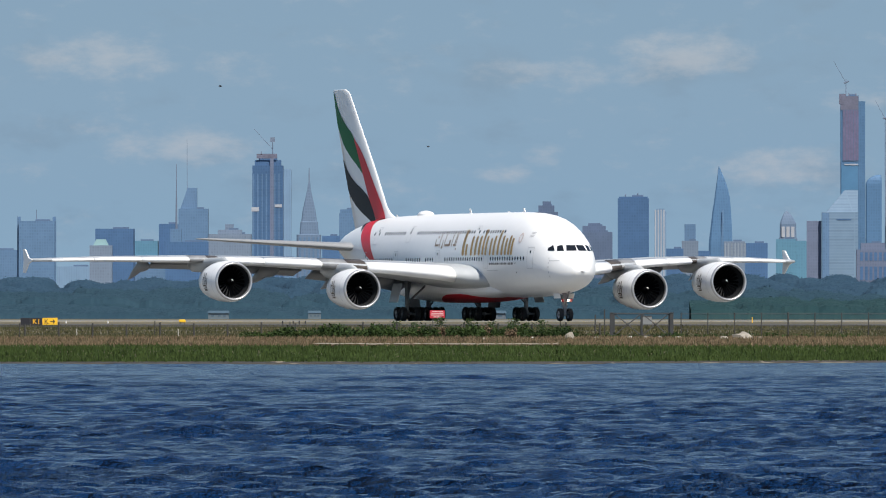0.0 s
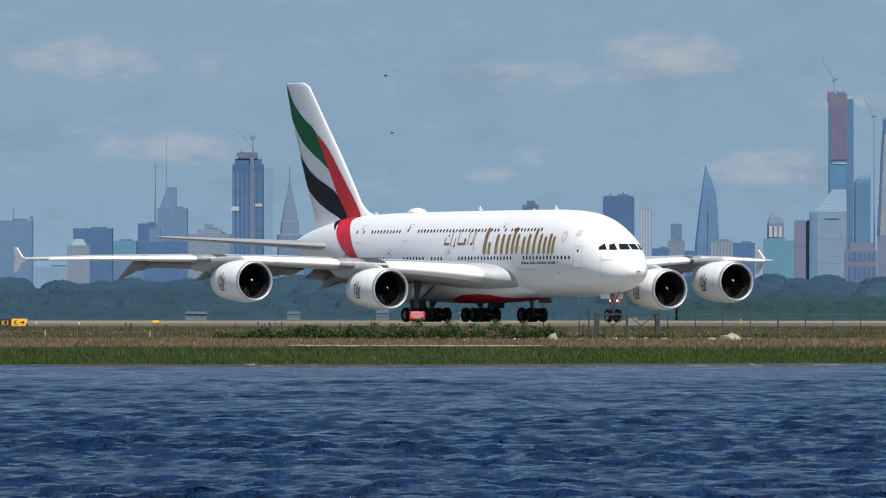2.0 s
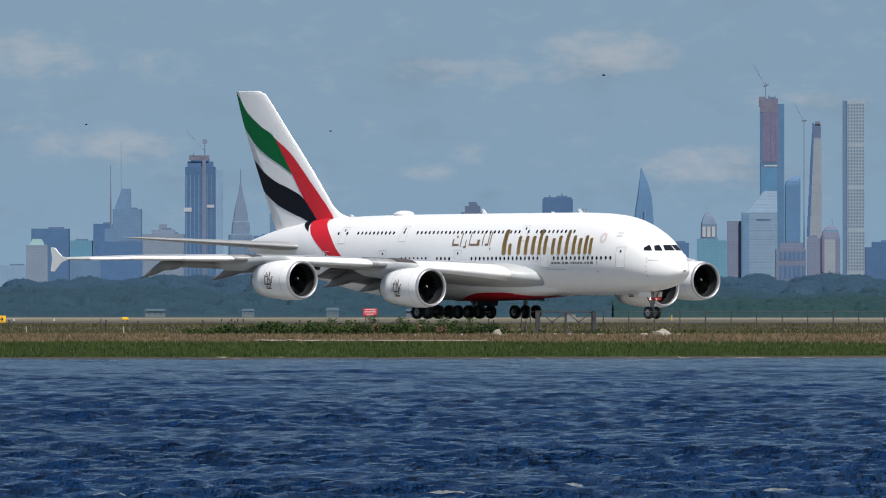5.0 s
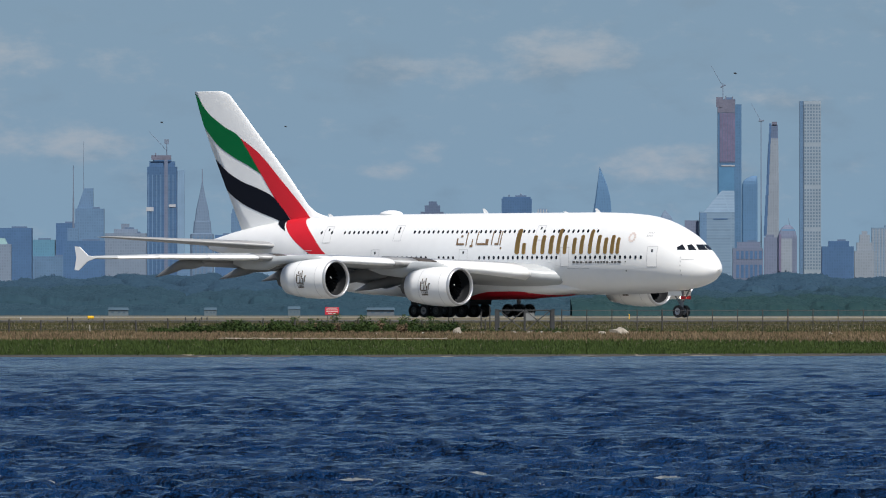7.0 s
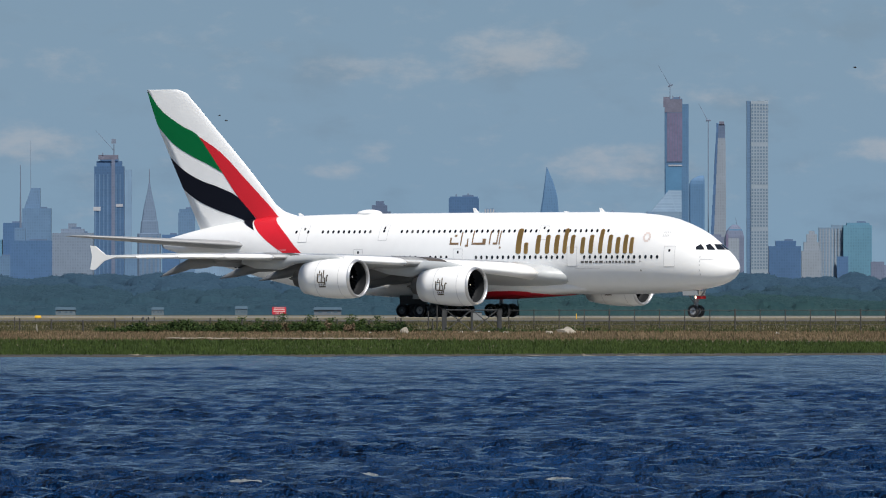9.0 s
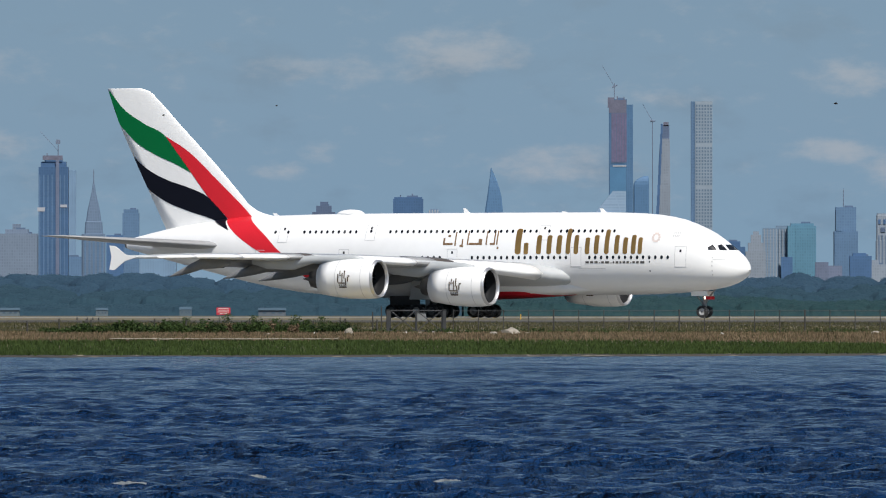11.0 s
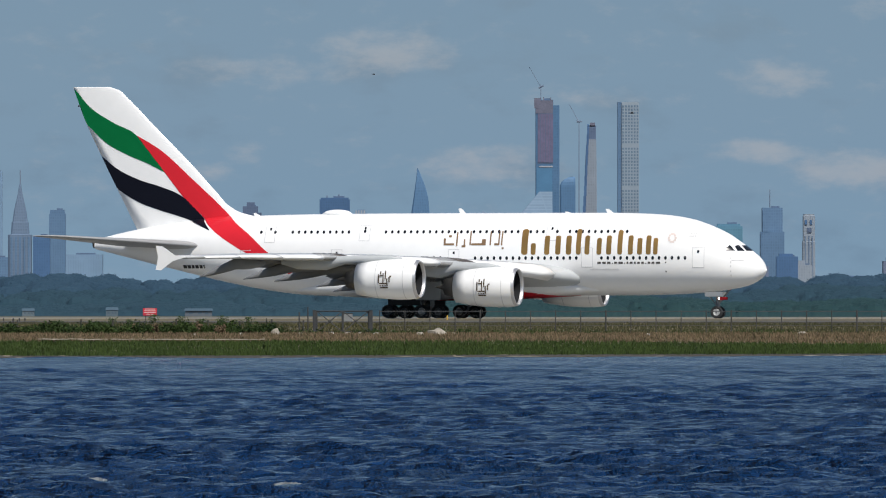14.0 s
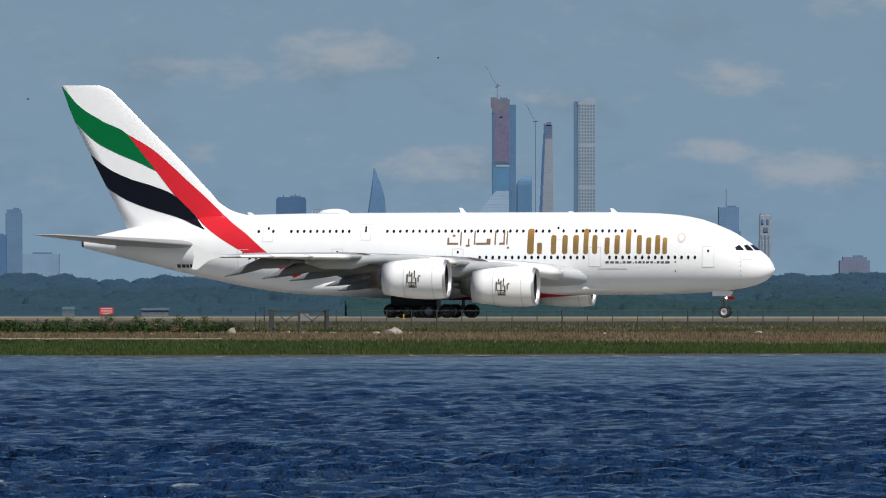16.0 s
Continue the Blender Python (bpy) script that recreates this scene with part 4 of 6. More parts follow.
def blades(name, n, y0, y1, h0, h1, wid, mat, label, category, seed, keep=None, from_shore=False, lean=0.25):
    rng = np.random.default_rng(seed)
    x = rng.uniform(-60, 64, n)
    y = rng.uniform(y0, y1, n)
    if from_shore:
        sh = np.interp(x, np.arange(-66, 67, 0.5), shore_table)
        y = sh + 0.6 + (y1 - sh) * rng.random(n) ** 1.25
    if keep is not None:
        k = keep(x, y, rng)
        x, y = x[k], y[k]
    z = height_at(x, y) - 0.03
    m = len(x)
    h = rng.uniform(h0, h1, m) * (0.75 + 0.5 * rng.random(m))
    a = rng.uniform(0, np.pi, m)
    w = wid * rng.uniform(0.6, 1.4, m) / 2
    dxx, dyy = np.cos(a) * w, np.sin(a) * w
    tx, ty = rng.normal(0, lean, m) * h, rng.normal(0, lean, m) * h
    v = np.stack([np.stack([x - dxx, y - dyy, z], 1), np.stack([x + dxx, y + dyy, z], 1), np.stack([x + tx, y + ty, z + h], 1)], 1).reshape(-1, 3)
    return raw_mesh(name, v, np.arange(3 * m).reshape(-1, 3), mat, label, category)


MARSH = foliage_material("marsh_green", (0.020, 0.038, 0.008), (0.052, 0.080, 0.018))
DRY = foliage_material("dry_straw", (0.085, 0.060, 0.036), (0.235, 0.170, 0.105))
OLIVE = foliage_material("olive_grass", (0.032, 0.038, 0.014), (0.105, 0.092, 0.042))
SHRUB = foliage_material("shrub_leaves", (0.010, 0.024, 0.006), (0.045, 0.075, 0.016))
DEAD = foliage_material("dead_brush", (0.09, 0.06, 0.035), (0.2, 0.14, 0.09))
blades("marsh_grass", 90000, 800, 888, 0.16, 0.38, 0.12, MARSH, "bright green marsh grass along the water", "grass", 1, from_shore=True)
blades("dry_grass", 60000, 893, 944, 0.12, 0.34, 0.11, DRY, "straw-coloured dry grass on the bank", "grass", 2)
blades("bank_grass", 16000, 884, 950, 0.15, 0.36, 0.10, OLIVE, "sparse olive grass among dry stalks", "grass", 3)
blades("infield_grass", 52000, 946, 1042, 0.12, 0.34, 0.13, OLIVE, "olive grass between fence and pavement", "grass", 4)
blades("green_tufts", 9000, 938, 960, 0.25, 0.6, 0.10, SHRUB, "green weeds along the fence foot", "weeds", 6,
       keep=lambda x, y, rng: (np.sin(x * 0.9) + np.sin(x * 0.37 + 1) + rng.normal(0, 0.6, len(x)) > 0.55) & (x > 1))


def shrubs(name, spots, mat, label, seed, leaf=0.11):
    """Bushes of many small leaf faces round short stems; spots are x, y, height, half width, leaves."""
    rng = np.random.default_rng(seed)
    vs = []
    for x, y, h, r, n in spots:
        base = float(height_at(np.array([x]), np.array([y]))[0])
        k = rng.normal(0, 0.45, (n, 3))
        c = np.stack([x + k[:, 0] * r, y + k[:, 1] * r, base + h * np.clip(0.52 + k[:, 2] * 0.5, 0.02, 1.05)], 1)
        a, b = rng.normal(0, 1, (n, 3)), rng.normal(0, 1, (n, 3))
        a /= np.linalg.norm(a, axis=1)[:, None]
        b -= a * (a * b).sum(1)[:, None]
        b /= np.linalg.norm(b, axis=1)[:, None]
        s = leaf * rng.uniform(0.6, 1.4, (n, 1))
        vs.append(np.stack([c - a * s, c - b * s * 0.6, c + a * s, c + b * s * 0.6], 1).reshape(-1, 3))
    v = np.concatenate(vs)
    return raw_mesh(name, v, np.arange(len(v)).reshape(-1, 4), mat, label, "shrubs")


rng = np.random.default_rng(11)
hedge = []
for x in np.arange(-32, -5.5, 0.32):
    thick = 0.55 + 0.45 * smooth01(-32, -26, x) + 0.2 * math.sin(x * 1.7)
    for _ in range(2):
        hedge.append((x + rng.normal(0, 0.3), rng.uniform(938, 952), max(0.35, thick * rng.uniform(0.55, 1.05)), rng.uniform(0.35, 0.7), 90))
for x in np.arange(-6, 14, 0.8):
    hedge.append((x, rng.uniform(940, 950), rng.uniform(0.2, 0.5), 0.4, 40))
shrubs("shrub_row", hedge, SHRUB, "dense dark green shrubs along the low fence", 12)
brush = [(x + rng.normal(0, 0.2), rng.uniform(939, 944), rng.uniform(0.8, 1.15), 0.28, 130) for x in (-18.2, -17.9, -16.1, -15.9, -12.4, -12.1, -10.6, -10.3)]
shrubs("brown_brush", brush, DEAD, "dry reddish-brown brush among the shrubs", 13, 0.09)
BARK = material("grey_bark", (0.11, 0.09, 0.07), 0.9, vary=0.3, grain=5)


def sapling(x, y, h):
    base = float(height_at(np.array([x]), np.array([y]))[0])
    root = empty("sapling", pose(x, y, base - 0.02), "thin green sapling standing above the shrubs", "sapling", "saplings by the fence")
    bm = bmesh.new()
    rod(bm, (0, 0, 0), (0.05, 0, h * 0.9), 0.035, 0.012, 6)
    for k in range(5):
        z = h * (0.45 + 0.1 * k)
        w = k * 2.4
        rod(bm, (0, 0, z), (0.3 * math.cos(w), 0.3 * math.sin(w), z + 0.2), 0.014, 0.006, 5)
    part("stem", bm, BARK, root)
    g = np.random.default_rng(int(abs(x) * 100))
    n = 130
    vs, fs = [], []
    for k in range(n):
        c = Vector((g.normal(0, 0.22), g.normal(0, 0.22), h * (0.5 + 0.55 * g.random())))
        a = Vector(g.normal(0, 1, 3)).normalized() * 0.085
        b = a.orthogonal().normalized() * 0.05
        vs += [c - a, c - b, c + a, c + b]
        fs.append((4 * k, 4 * k + 1, 4 * k + 2, 4 * k + 3))
    link("crown", vs, fs, SHRUB, root)


for x, y, h in ((-14.0, 954, 1.5), (-16.4, 956, 1.65), (-12.2, 953, 1.3), (-20.0, 955, 1.35), (-10.4, 957, 1.55), (-9.4, 955, 1.2), (-8.2, 954, 1.4), (-24.5, 953, 1.1), (-18.6, 958, 1.2)):
    sapling(x, y, h)

STEEL = material("galvanised_steel", (0.06, 0.062, 0.064), 0.7, metal=0.1, vary=0.2, grain=4)
RUST = material("weathered_post", (0.04, 0.038, 0.036), 0.75, vary=0.3, grain=5)
GATE_GREY = material("grey_gate_steel", (0.05, 0.052, 0.054), 0.85, spec=0.2, vary=0.2, grain=3)


def ground_at(x, y):
    return float(height_at(np.array([float(x)]), np.array([float(y)]))[0])


def tall_fence(x0, x1, y):
    """Tall chain-link fence: posts, rails and a sparse weave of wires."""
    base = ground_at(x0, y)
    root = empty("tall_fence", pose(0, y, 0), "tall grey chain-link fence with steel posts", "fence")
    xs = np.arange(x0, x1, 2.17)
    for k, x in enumerate(xs):
        b = ground_at(x, y)
        bm = bmesh.new()
        thick = 0.065 if k % 5 == 4 else 0.042
        rod(bm, (x, 0, b - 0.2), (x, 0, 3.42 + (0.03 if k % 5 == 4 else 0)), thick, thick, 8)
        bmesh.ops.create_icosphere(bm, subdivisions=1, radius=thick * 1.3, matrix=Matrix.Translation((x, 0, 3.45)))
        part("post", bm, RUST, root)
    for z, r in ((3.38, 0.028), (2.15, 0.022)):
        bm = bmesh.new()
        rod(bm, (x0, 0, z), (x1, 0, z), r, r, 6)
        part("rail", bm, STEEL, root)
    bm = bmesh.new()
    for x in np.arange(x0, x1, 0.24):
        for q in (-1, 1):
            rod(bm, (x, 0.03, 1.55), (x + q * 1.83, 0.03, 3.38), 0.0022, 0.0022, 3)
    ob = part("wire_mesh", bm, STEEL, root, "thin diamond wire mesh")
    ob["kind"] = "stuff"


def low_fence(x0, x1, y):
    root = empty("low_fence", pose(0, y, 0), "low fence of weathered posts and thin wires", "fence")
    x, k = x1, 0
    while x > x0:
        b = ground_at(x, y)
        bm = bmesh.new()
        top = 2.62 + 0.1 * math.sin(k * 2.1)
        rod(bm, (x, 0, b - 0.2), (x + 0.02 * math.sin(k), 0, top), 0.075, 0.07, 7)
        part("post", bm, RUST, root)
        if k % 4 == 1:
            bm = bmesh.new()
            rod(bm, (x - 0.45, 0, b - 0.2), (x - 0.43, 0, top + 0.1), 0.045, 0.04, 7)
            part("post", bm, RUST, root)
        if k % 3 == 0 and x < -20:
            bm = bmesh.new()
            rod(bm, (x - 1.1, -3, b - 0.2), (x - 1.16, -3, b + 0.75), 0.05, 0.045, 7)
            part("stub_post", bm, CONCRETE, root, "short pale leaning post")
        x -= 2.75
        k += 1
    for z in (1.75, 2.05, 2.35, 2.55):
        bm = bmesh.new()
        rod(bm, (x0, 0, z), (x1, 0, z), 0.012, 0.012, 5)
        part("wire", bm, STEEL, root)


tall_fence(3.2, 62, 952)
low_fence(-60, -3.4, 954)


def gate():
    b = ground_at(0, 950)
    root = empty("gate", pose(0, 950, b), "grey double steel gate with cross braces and square posts", "gate")
    top = 3.45 - b
    for x in (-2.42, 2.42):
        bm = bmesh.new()
        box(bm, (x, 0, top / 2 - 0.1), (0.32, 0.3, top + 0.2), 0.03)
        box(bm, (x, 0, top + 0.02), (0.38, 0.36, 0.05), 0.01)
        part("gate_post", bm, GATE_GREY, root)
    for sgn in (-1, 1):
        bm = bmesh.new()
        x0, x1 = 0.04 * sgn, 2.22 * sgn
        lo, hi = 0.22, top - 0.05
        for a, c in (((x0, 0, lo), (x0, 0, hi)), ((x1, 0, lo), (x1, 0, hi)), ((x0, 0, lo), (x1, 0, lo)), ((x0, 0, hi), (x1, 0, hi))):
            rod(bm, a, c, 0.055, 0.055, 8)
        leaf = part("gate_leaf", bm, GATE_GREY, root)
        for a, c in (((x0, 0.03, lo), (x1, 0.03, hi)), ((x1, -0.03, lo), (x0, -0.03, hi))):
            bm = bmesh.new()
            rod(bm, a, c, 0.042, 0.042, 6)
            part("brace", bm, STEEL, leaf)
        bm = bmesh.new()
        box(bm, ((x0 + x1) / 2, 0, (lo + hi) / 2), (0.24, 0.05, 0.2), 0.02)
        part("brace_plate", bm, RUST, leaf)
    for x, h in ((-3.0, 2.35), (-3.75, 1.9)):
        bm = bmesh.new()
        rod(bm, (x, 0.5, -0.2), (x, 0.5, h), 0.06, 0.05, 8)
        part("side_post", bm, RUST, root)


gate()


def cabinet(x, y):
    b = 2.40
    root = empty("utility_cabinet", pose(x, y, b), "pale grey utility cabinet on a concrete base", "cabinet")
    bm = bmesh.new()
    high = 3.16 - b
    box(bm, (0, 0, high / 2), (0.85, 0.5, high), 0.03)
    part("housing", bm, material("cabinet_paint", (0.19, 0.195, 0.19), 0.5, vary=0.1), root)
    bm = bmesh.new()
    box(bm, (0, 0, high + 0.02), (0.93, 0.58, 0.06), 0.02)
    part("lid", bm, GATE_GREY, root)


cabinet(0.51, 1050)
ROCK = material("pale_boulder", (0.29, 0.26, 0.215), 0.9, vary=0.3, grain=2.5, coarse=0.8, bump=0.5)
RUBBLE = material("white_rubble", (0.62, 0.61, 0.58), 0.9, vary=0.15, grain=3)


def rock(x, y, w, h, mat, label, seed):
    bm = bmesh.new()
    bmesh.ops.create_icosphere(bm, subdivisions=2, radius=1.0)
    for v in bm.verts:
        d = 1 + 0.5 * noise.noise(v.co * 1.3 + Vector((seed * 3.1, 0, 0))) + 0.13 * noise.noise(v.co * 4 + Vector((0, seed, 0)))
        v.co = Vector((v.co.x * w / 2 * d, v.co.y * w * 0.4 * d, max(-0.25, v.co.z * d) * h * 0.85))
    ob = part("boulder", bm, mat)
    ob.matrix_basis = pose(x, y, ground_at(x, y) + h * 0.12, 0, 0, seed * 40)
    tagged(ob, label, "rock", "rocks on the bank")


for k, (u, y, w, h, mat) in enumerate(((169, 934, 1.7, 0.62, ROCK), (136, 931, 0.85, 0.3, ROCK), (-120, 934, 0.95, 0.62, ROCK), (196, 936, 0.5, 0.22, ROCK), (10, 941, 0.75, 0.22, ROCK), (-20, 941, 0.6, 0.18, RUBBLE), (30, 942, 0.6, 0.22, RUBBLE),
                                        (58, 941, 0.5, 0.2, RUBBLE), (64, 939, 0.35, 0.2, RUBBLE), (-180, 936, 0.35, 0.18, RUBBLE), (-75, 940, 0.4, 0.16, RUBBLE), (541, 930, 0.4, 0.2, RUBBLE), (813, 938, 1.1, 0.3, ROCK), (105, 938, 0.3, 0.14, RUBBLE), (-262, 930, 0.9, 0.16, ROCK), (-140, 905, 0.5, 0.16, ROCK))):
    rock(u * y / FOCUS, y, w, h, mat, "pale weathered boulder lying in dry grass" if mat is ROCK else "small white lump of rubble", k + 1)
SAND = material("pale_sand", (0.25, 0.215, 0.16), 0.95, vary=0.2, grain=3, coarse=0.4)


def sand_bits():
    """Bare sand at the waterline and a strip above the marsh."""
    g = np.random.default_rng(21)
    vs, fs = [], []

    def flat(x, y, w, d, lift):
        k = len(vs)
        n = 10
        for i in range(n):
            a = 2 * math.pi * i / n
            r = 1 + 0.25 * g.normal()
            px, py = x + w / 2 * math.cos(a) * r, y + d / 2 * math.sin(a) * r
            vs.append((px, py, max(land_z(px, py), 0.0) + lift))
        vs.append((x, y, max(land_z(x, y), 0) + lift + 0.05))
        for i in range(n):
            fs.append((k + i, k + (i + 1) % n, k + n))
    for _ in range(38):
        x = g.uniform(-56, 60)
        flat(x, shore_y(x) + g.uniform(0.0, 1.2), g.uniform(0.5, 2.6), g.uniform(1.0, 3), 0.05)
    for x in np.arange(-24, -6, 0.7):
        flat(x, 889 + g.normal(0, 0.6), g.uniform(0.5, 1.7), g.uniform(2, 7), 0.24)
    tagged(link("sand", vs, fs, SAND), "pale bare sand patches along the waterline", "sand", kind="stuff")


sand_bits()
MUD = material("dark_wet_mud", (0.045, 0.038, 0.028), 0.7, vary=0.3, grain=3)


def mud_edge():
    vs, fs = [], []
    xs = np.arange(-60, 64, 0.5)
    for x in xs:
        y = shore_y(x) - 0.3
        vs += [(x, y - 0.4, -0.25), (x, y + 0.15, 0.10 + 0.07 * noise.noise((x * 0.7, 0, 5))), (x, y + 1.8, 0.2)]
    for i in range(len(xs) - 1):
        for k in range(2):
            fs.append((3 * i + k, 3 * i + k + 1, 3 * i + k + 4, 3 * i + k + 3))
    tagged(link("mud_bank", vs, fs, MUD), "dark wet mud edge cut by the water", "bank", kind="structure")


mud_edge()
SIGN_RED = material("red_sign_panel", (0.48, 0.02, 0.04), 0.5, vary=0.1)
SIGN_YELLOW = material("yellow_sign_panel", (0.80, 0.46, 0.02), 0.5, vary=0.06)
SIGN_BLACK = material("black_sign_panel", (0.015, 0.015, 0.02), 0.5, vary=0.1)


def letters(text, size, x, y, z, mat, parent):
    c = bpy.data.curves.new("lettering", "FONT")
    c.body, c.size, c.align_x, c.extrude = text, size, "CENTER", 0.004
    tmp = new("lettering", c)
    dg = bpy.context.evaluated_depsgraph_get()
    me = bpy.data.meshes.new_from_object(tmp.evaluated_get(dg))
    bpy.data.objects.remove(tmp)
    me.materials.clear()
    me.materials.append(mat)
    ob = new("lettering", me)
    ob.parent = parent
    ob.matrix_basis = pose(x, y, z, 90)


def taxi_sign():
    y = 1040.0
    x0 = -1038 * y / FOCUS
    b = ground_at(x0, y)
    root = empty("taxiway_sign", pose(x0, y, b), "black and yellow taxiway direction sign on short legs", "sign")
    lo, hi = 0.22, 0.86
    for name, a, c, mat in (("back_panel", 0.0, 0.86, SIGN_BLACK), ("location_panel", 0.88, 1.93, SIGN_BLACK), ("direction_panel", 1.95, 3.3, SIGN_YELLOW)):
        bm = bmesh.new()
        box(bm, ((a + c) / 2, 0, (lo + hi) / 2), (c - a, 0.2, hi - lo), 0.02)
        part(name, bm, mat, root)
    letters("K1", 0.62, 1.42, -0.115, 0.33, SIGN_YELLOW, root)
    letters("K", 0.62, 2.32, -0.115, 0.33, SIGN_BLACK, root)
    bm = bmesh.new()
    box(bm, (2.83, -0.112, 0.54), (0.36, 0.012, 0.08))
    for q in (-1, 1):
        box(bm, (2.98, -0.112, 0.54 + q * 0.08), (0.24, 0.012, 0.07), turn=pose(0, 0, 0, 0, q * 45))
    part("arrow", bm, SIGN_BLACK, root)
    for x in (0.3, 1.3, 2.2, 3.0):
        bm = bmesh.new()
        rod(bm, (x, 0, -0.1), (x, 0, lo + 0.02), 0.04)
        part("leg", bm, STEEL, root)


taxi_sign()


def red_sign():
    y = 1036.0
    x = -341 * y / FOCUS
    b = ground_at(x, y)
    root = empty("red_sign", pose(x, y, b), "red warning board with pale unreadable lines on posts", "sign")
    lo, hi = 2.98 - b, 3.68 - b
    bm = bmesh.new()
    box(bm, (0, 0, (lo + hi) / 2), (1.32, 0.06, hi - lo), 0.015)
    part("board", bm, SIGN_RED, root)
    for z, w in ((0.26, 0.95), (0.1, 1.05), (-0.06, 1.1), (-0.22, 0.7)):
        bm = bmesh.new()
        box(bm, (0, -0.036, (lo + hi) / 2 + z), (w, 0.012, 0.05))
        part("text_bar", bm, RUBBLE, root)
    for q in (-0.4, 0.4):
        bm = bmesh.new()
        rod(bm, (q, 0.05, -0.1), (q, 0.05, hi - 0.05), 0.04)
        part("sign_post", bm, STEEL, root)


red_sign()


def edge_light(u, v, col, y=1044.0, tall=0.55):
    x = u * y / FOCUS
    z = ground_at(x, y)
    root = empty("edge_marker", pose(x, y, z), "small taxiway edge marker on a thin stake", "marker", "taxiway edge markers")
    bm = bmesh.new()
    rod(bm, (0, 0, -0.05), (0, 0, tall * 0.7), 0.03)
    part("stake", bm, STEEL, root)
    bm = bmesh.new()
    rod(bm, (0, 0, tall * 0.6), (0, 0, tall), 0.07, 0.05, 10)
    part("head", bm, col, root)


for u in (-962, -892, -600, -582, -572, -562):
    edge_light(u, 0, SIGN_BLACK if u > -700 else RUBBLE)


def yellow_light(u, y=1050.0):
    x = u * y / FOCUS
    root = empty("warning_light", pose(x, y, 2.40), "yellow low guard light box beside the taxiway", "light")
    bm = bmesh.new()
    box(bm, (0, 0, 0.33), (0.62, 0.25, 0.26), 0.05)
    part("light_box", bm, SIGN_YELLOW, root)
    for q in (-0.2, 0.2):
        bm = bmesh.new()
        rod(bm, (q, 0, -0.05), (q, 0, 0.24), 0.03)
        part("leg", bm, STEEL, root)


yellow_light(-768)
for u in (185,):
    x = u * 1060 / FOCUS
    ob = part("marker_stake", rod(bmesh.new(), (0, 0, 0), (0, 0, 0.55), 0.05, 0.04, 8), SIGN_YELLOW)
    ob.matrix_basis = pose(x, 1060, 2.5)
    tagged(ob, "yellow marker stake at the taxiway edge", "marker")


# ---- far woods, houses and the city ----
def woods(name, y0, y1, low, high, mat, label, seed, x0=-120, x1=120, crown=3.0, leaf=0.16, count=26000):
    """A closed belt of broadleaved trees: rounded crowns that merge into one canopy, set all over with leaf clumps."""
    rng = np.random.default_rng(seed)
    nx, ny = int((x1 - x0) / 0.45), int((y1 - y0) / 1.2)
    gx, gy = np.linspace(x0, x1, nx), np.linspace(y0, y1, ny)
    X, Y = np.meshgrid(gx, gy)
    H = low + (high - low) * (0.5 + 0.3 * np.sin(X * 0.09 + seed) + 0.2 * np.sin(X * 0.23 + 2 * seed))
    rise = np.clip((Y - y0) / (y1 - y0), 0, 1)
    Z = H * (0.42 + 0.40 * rise)
    bumps = np.zeros_like(X)
    trees = int((x1 - x0) * (y1 - y0) / (crown * crown * 5))
    for _ in range(trees):
        cx, cy, r = rng.uniform(x0, x1), rng.uniform(y0 + 2, y1), crown * rng.uniform(0.6, 1.3)
        top = rng.uniform(0.55, 1.0)
        i0, i1 = np.searchsorted(gx, (cx - r, cx + r))
        j0, j1 = np.searchsorted(gy, (cy - 3 * r, cy + 3 * r))
        d2 = ((X[j0:j1, i0:i1] - cx) / r) ** 2 + ((Y[j0:j1, i0:i1] - cy) / (3 * r)) ** 2
        bumps[j0:j1, i0:i1] = np.maximum(bumps[j0:j1, i0:i1], top * np.sqrt(np.clip(1 - d2, 0, 1)))
    Z += bumps * high * 0.30
    fine = 0.07 * np.sin(X * 5.1 + Y * 1.3) * np.sin(X * 2.7 - Y * 0.9 + 1) + 0.05 * rng.normal(0, 1, X.shape)
    Z = (Z + fine * np.minimum(1, high / 4)) * np.clip((Y - y0) / 2.4, 0, 1) ** 0.5 * np.clip((y1 - Y) / 2.4, 0, 1) ** 0.5 + GZ - 0.05
    grid = np.stack([X, Y, Z], -1)
    quads = np.stack([grid[:-1, :-1], grid[:-1, 1:], grid[1:, 1:], grid[1:, :-1]], 2).reshape(-1, 3)
    i, j = rng.integers(1, nx - 1, count), rng.integers(0, ny - 1, count)
    c = grid[j, i] + rng.normal(0, 1, (count, 3)) * np.array([0.2, 0.4, 0.0])
    c[:, 2] += rng.uniform(-0.03, leaf * 0.9, count)
    face = np.stack([(Z[j, i - 1] - Z[j, i + 1]) / 0.9, (Z[j, i] - Z[j + 1, i]) / 1.2 - 0.6, np.ones(count)], 1) + rng.normal(0, 0.12, (count, 3))
    face /= np.linalg.norm(face, axis=1)[:, None]
    a = rng.normal(0, 1, (count, 3))
    a -= face * (a * face).sum(1)[:, None]
    a /= np.linalg.norm(a, axis=1)[:, None]
    b = np.cross(face, a)
    s = leaf * rng.uniform(0.5, 1.3, (count, 1))
    leaves = np.stack([c - a * s, c - b * s * 0.7, c + a * s, c + b * s * 0.7], 1).reshape(-1, 3)
    v = np.concatenate([quads, leaves])
    return raw_mesh(name, v, np.arange(len(v)).reshape(-1, 4), mat, label, "trees")


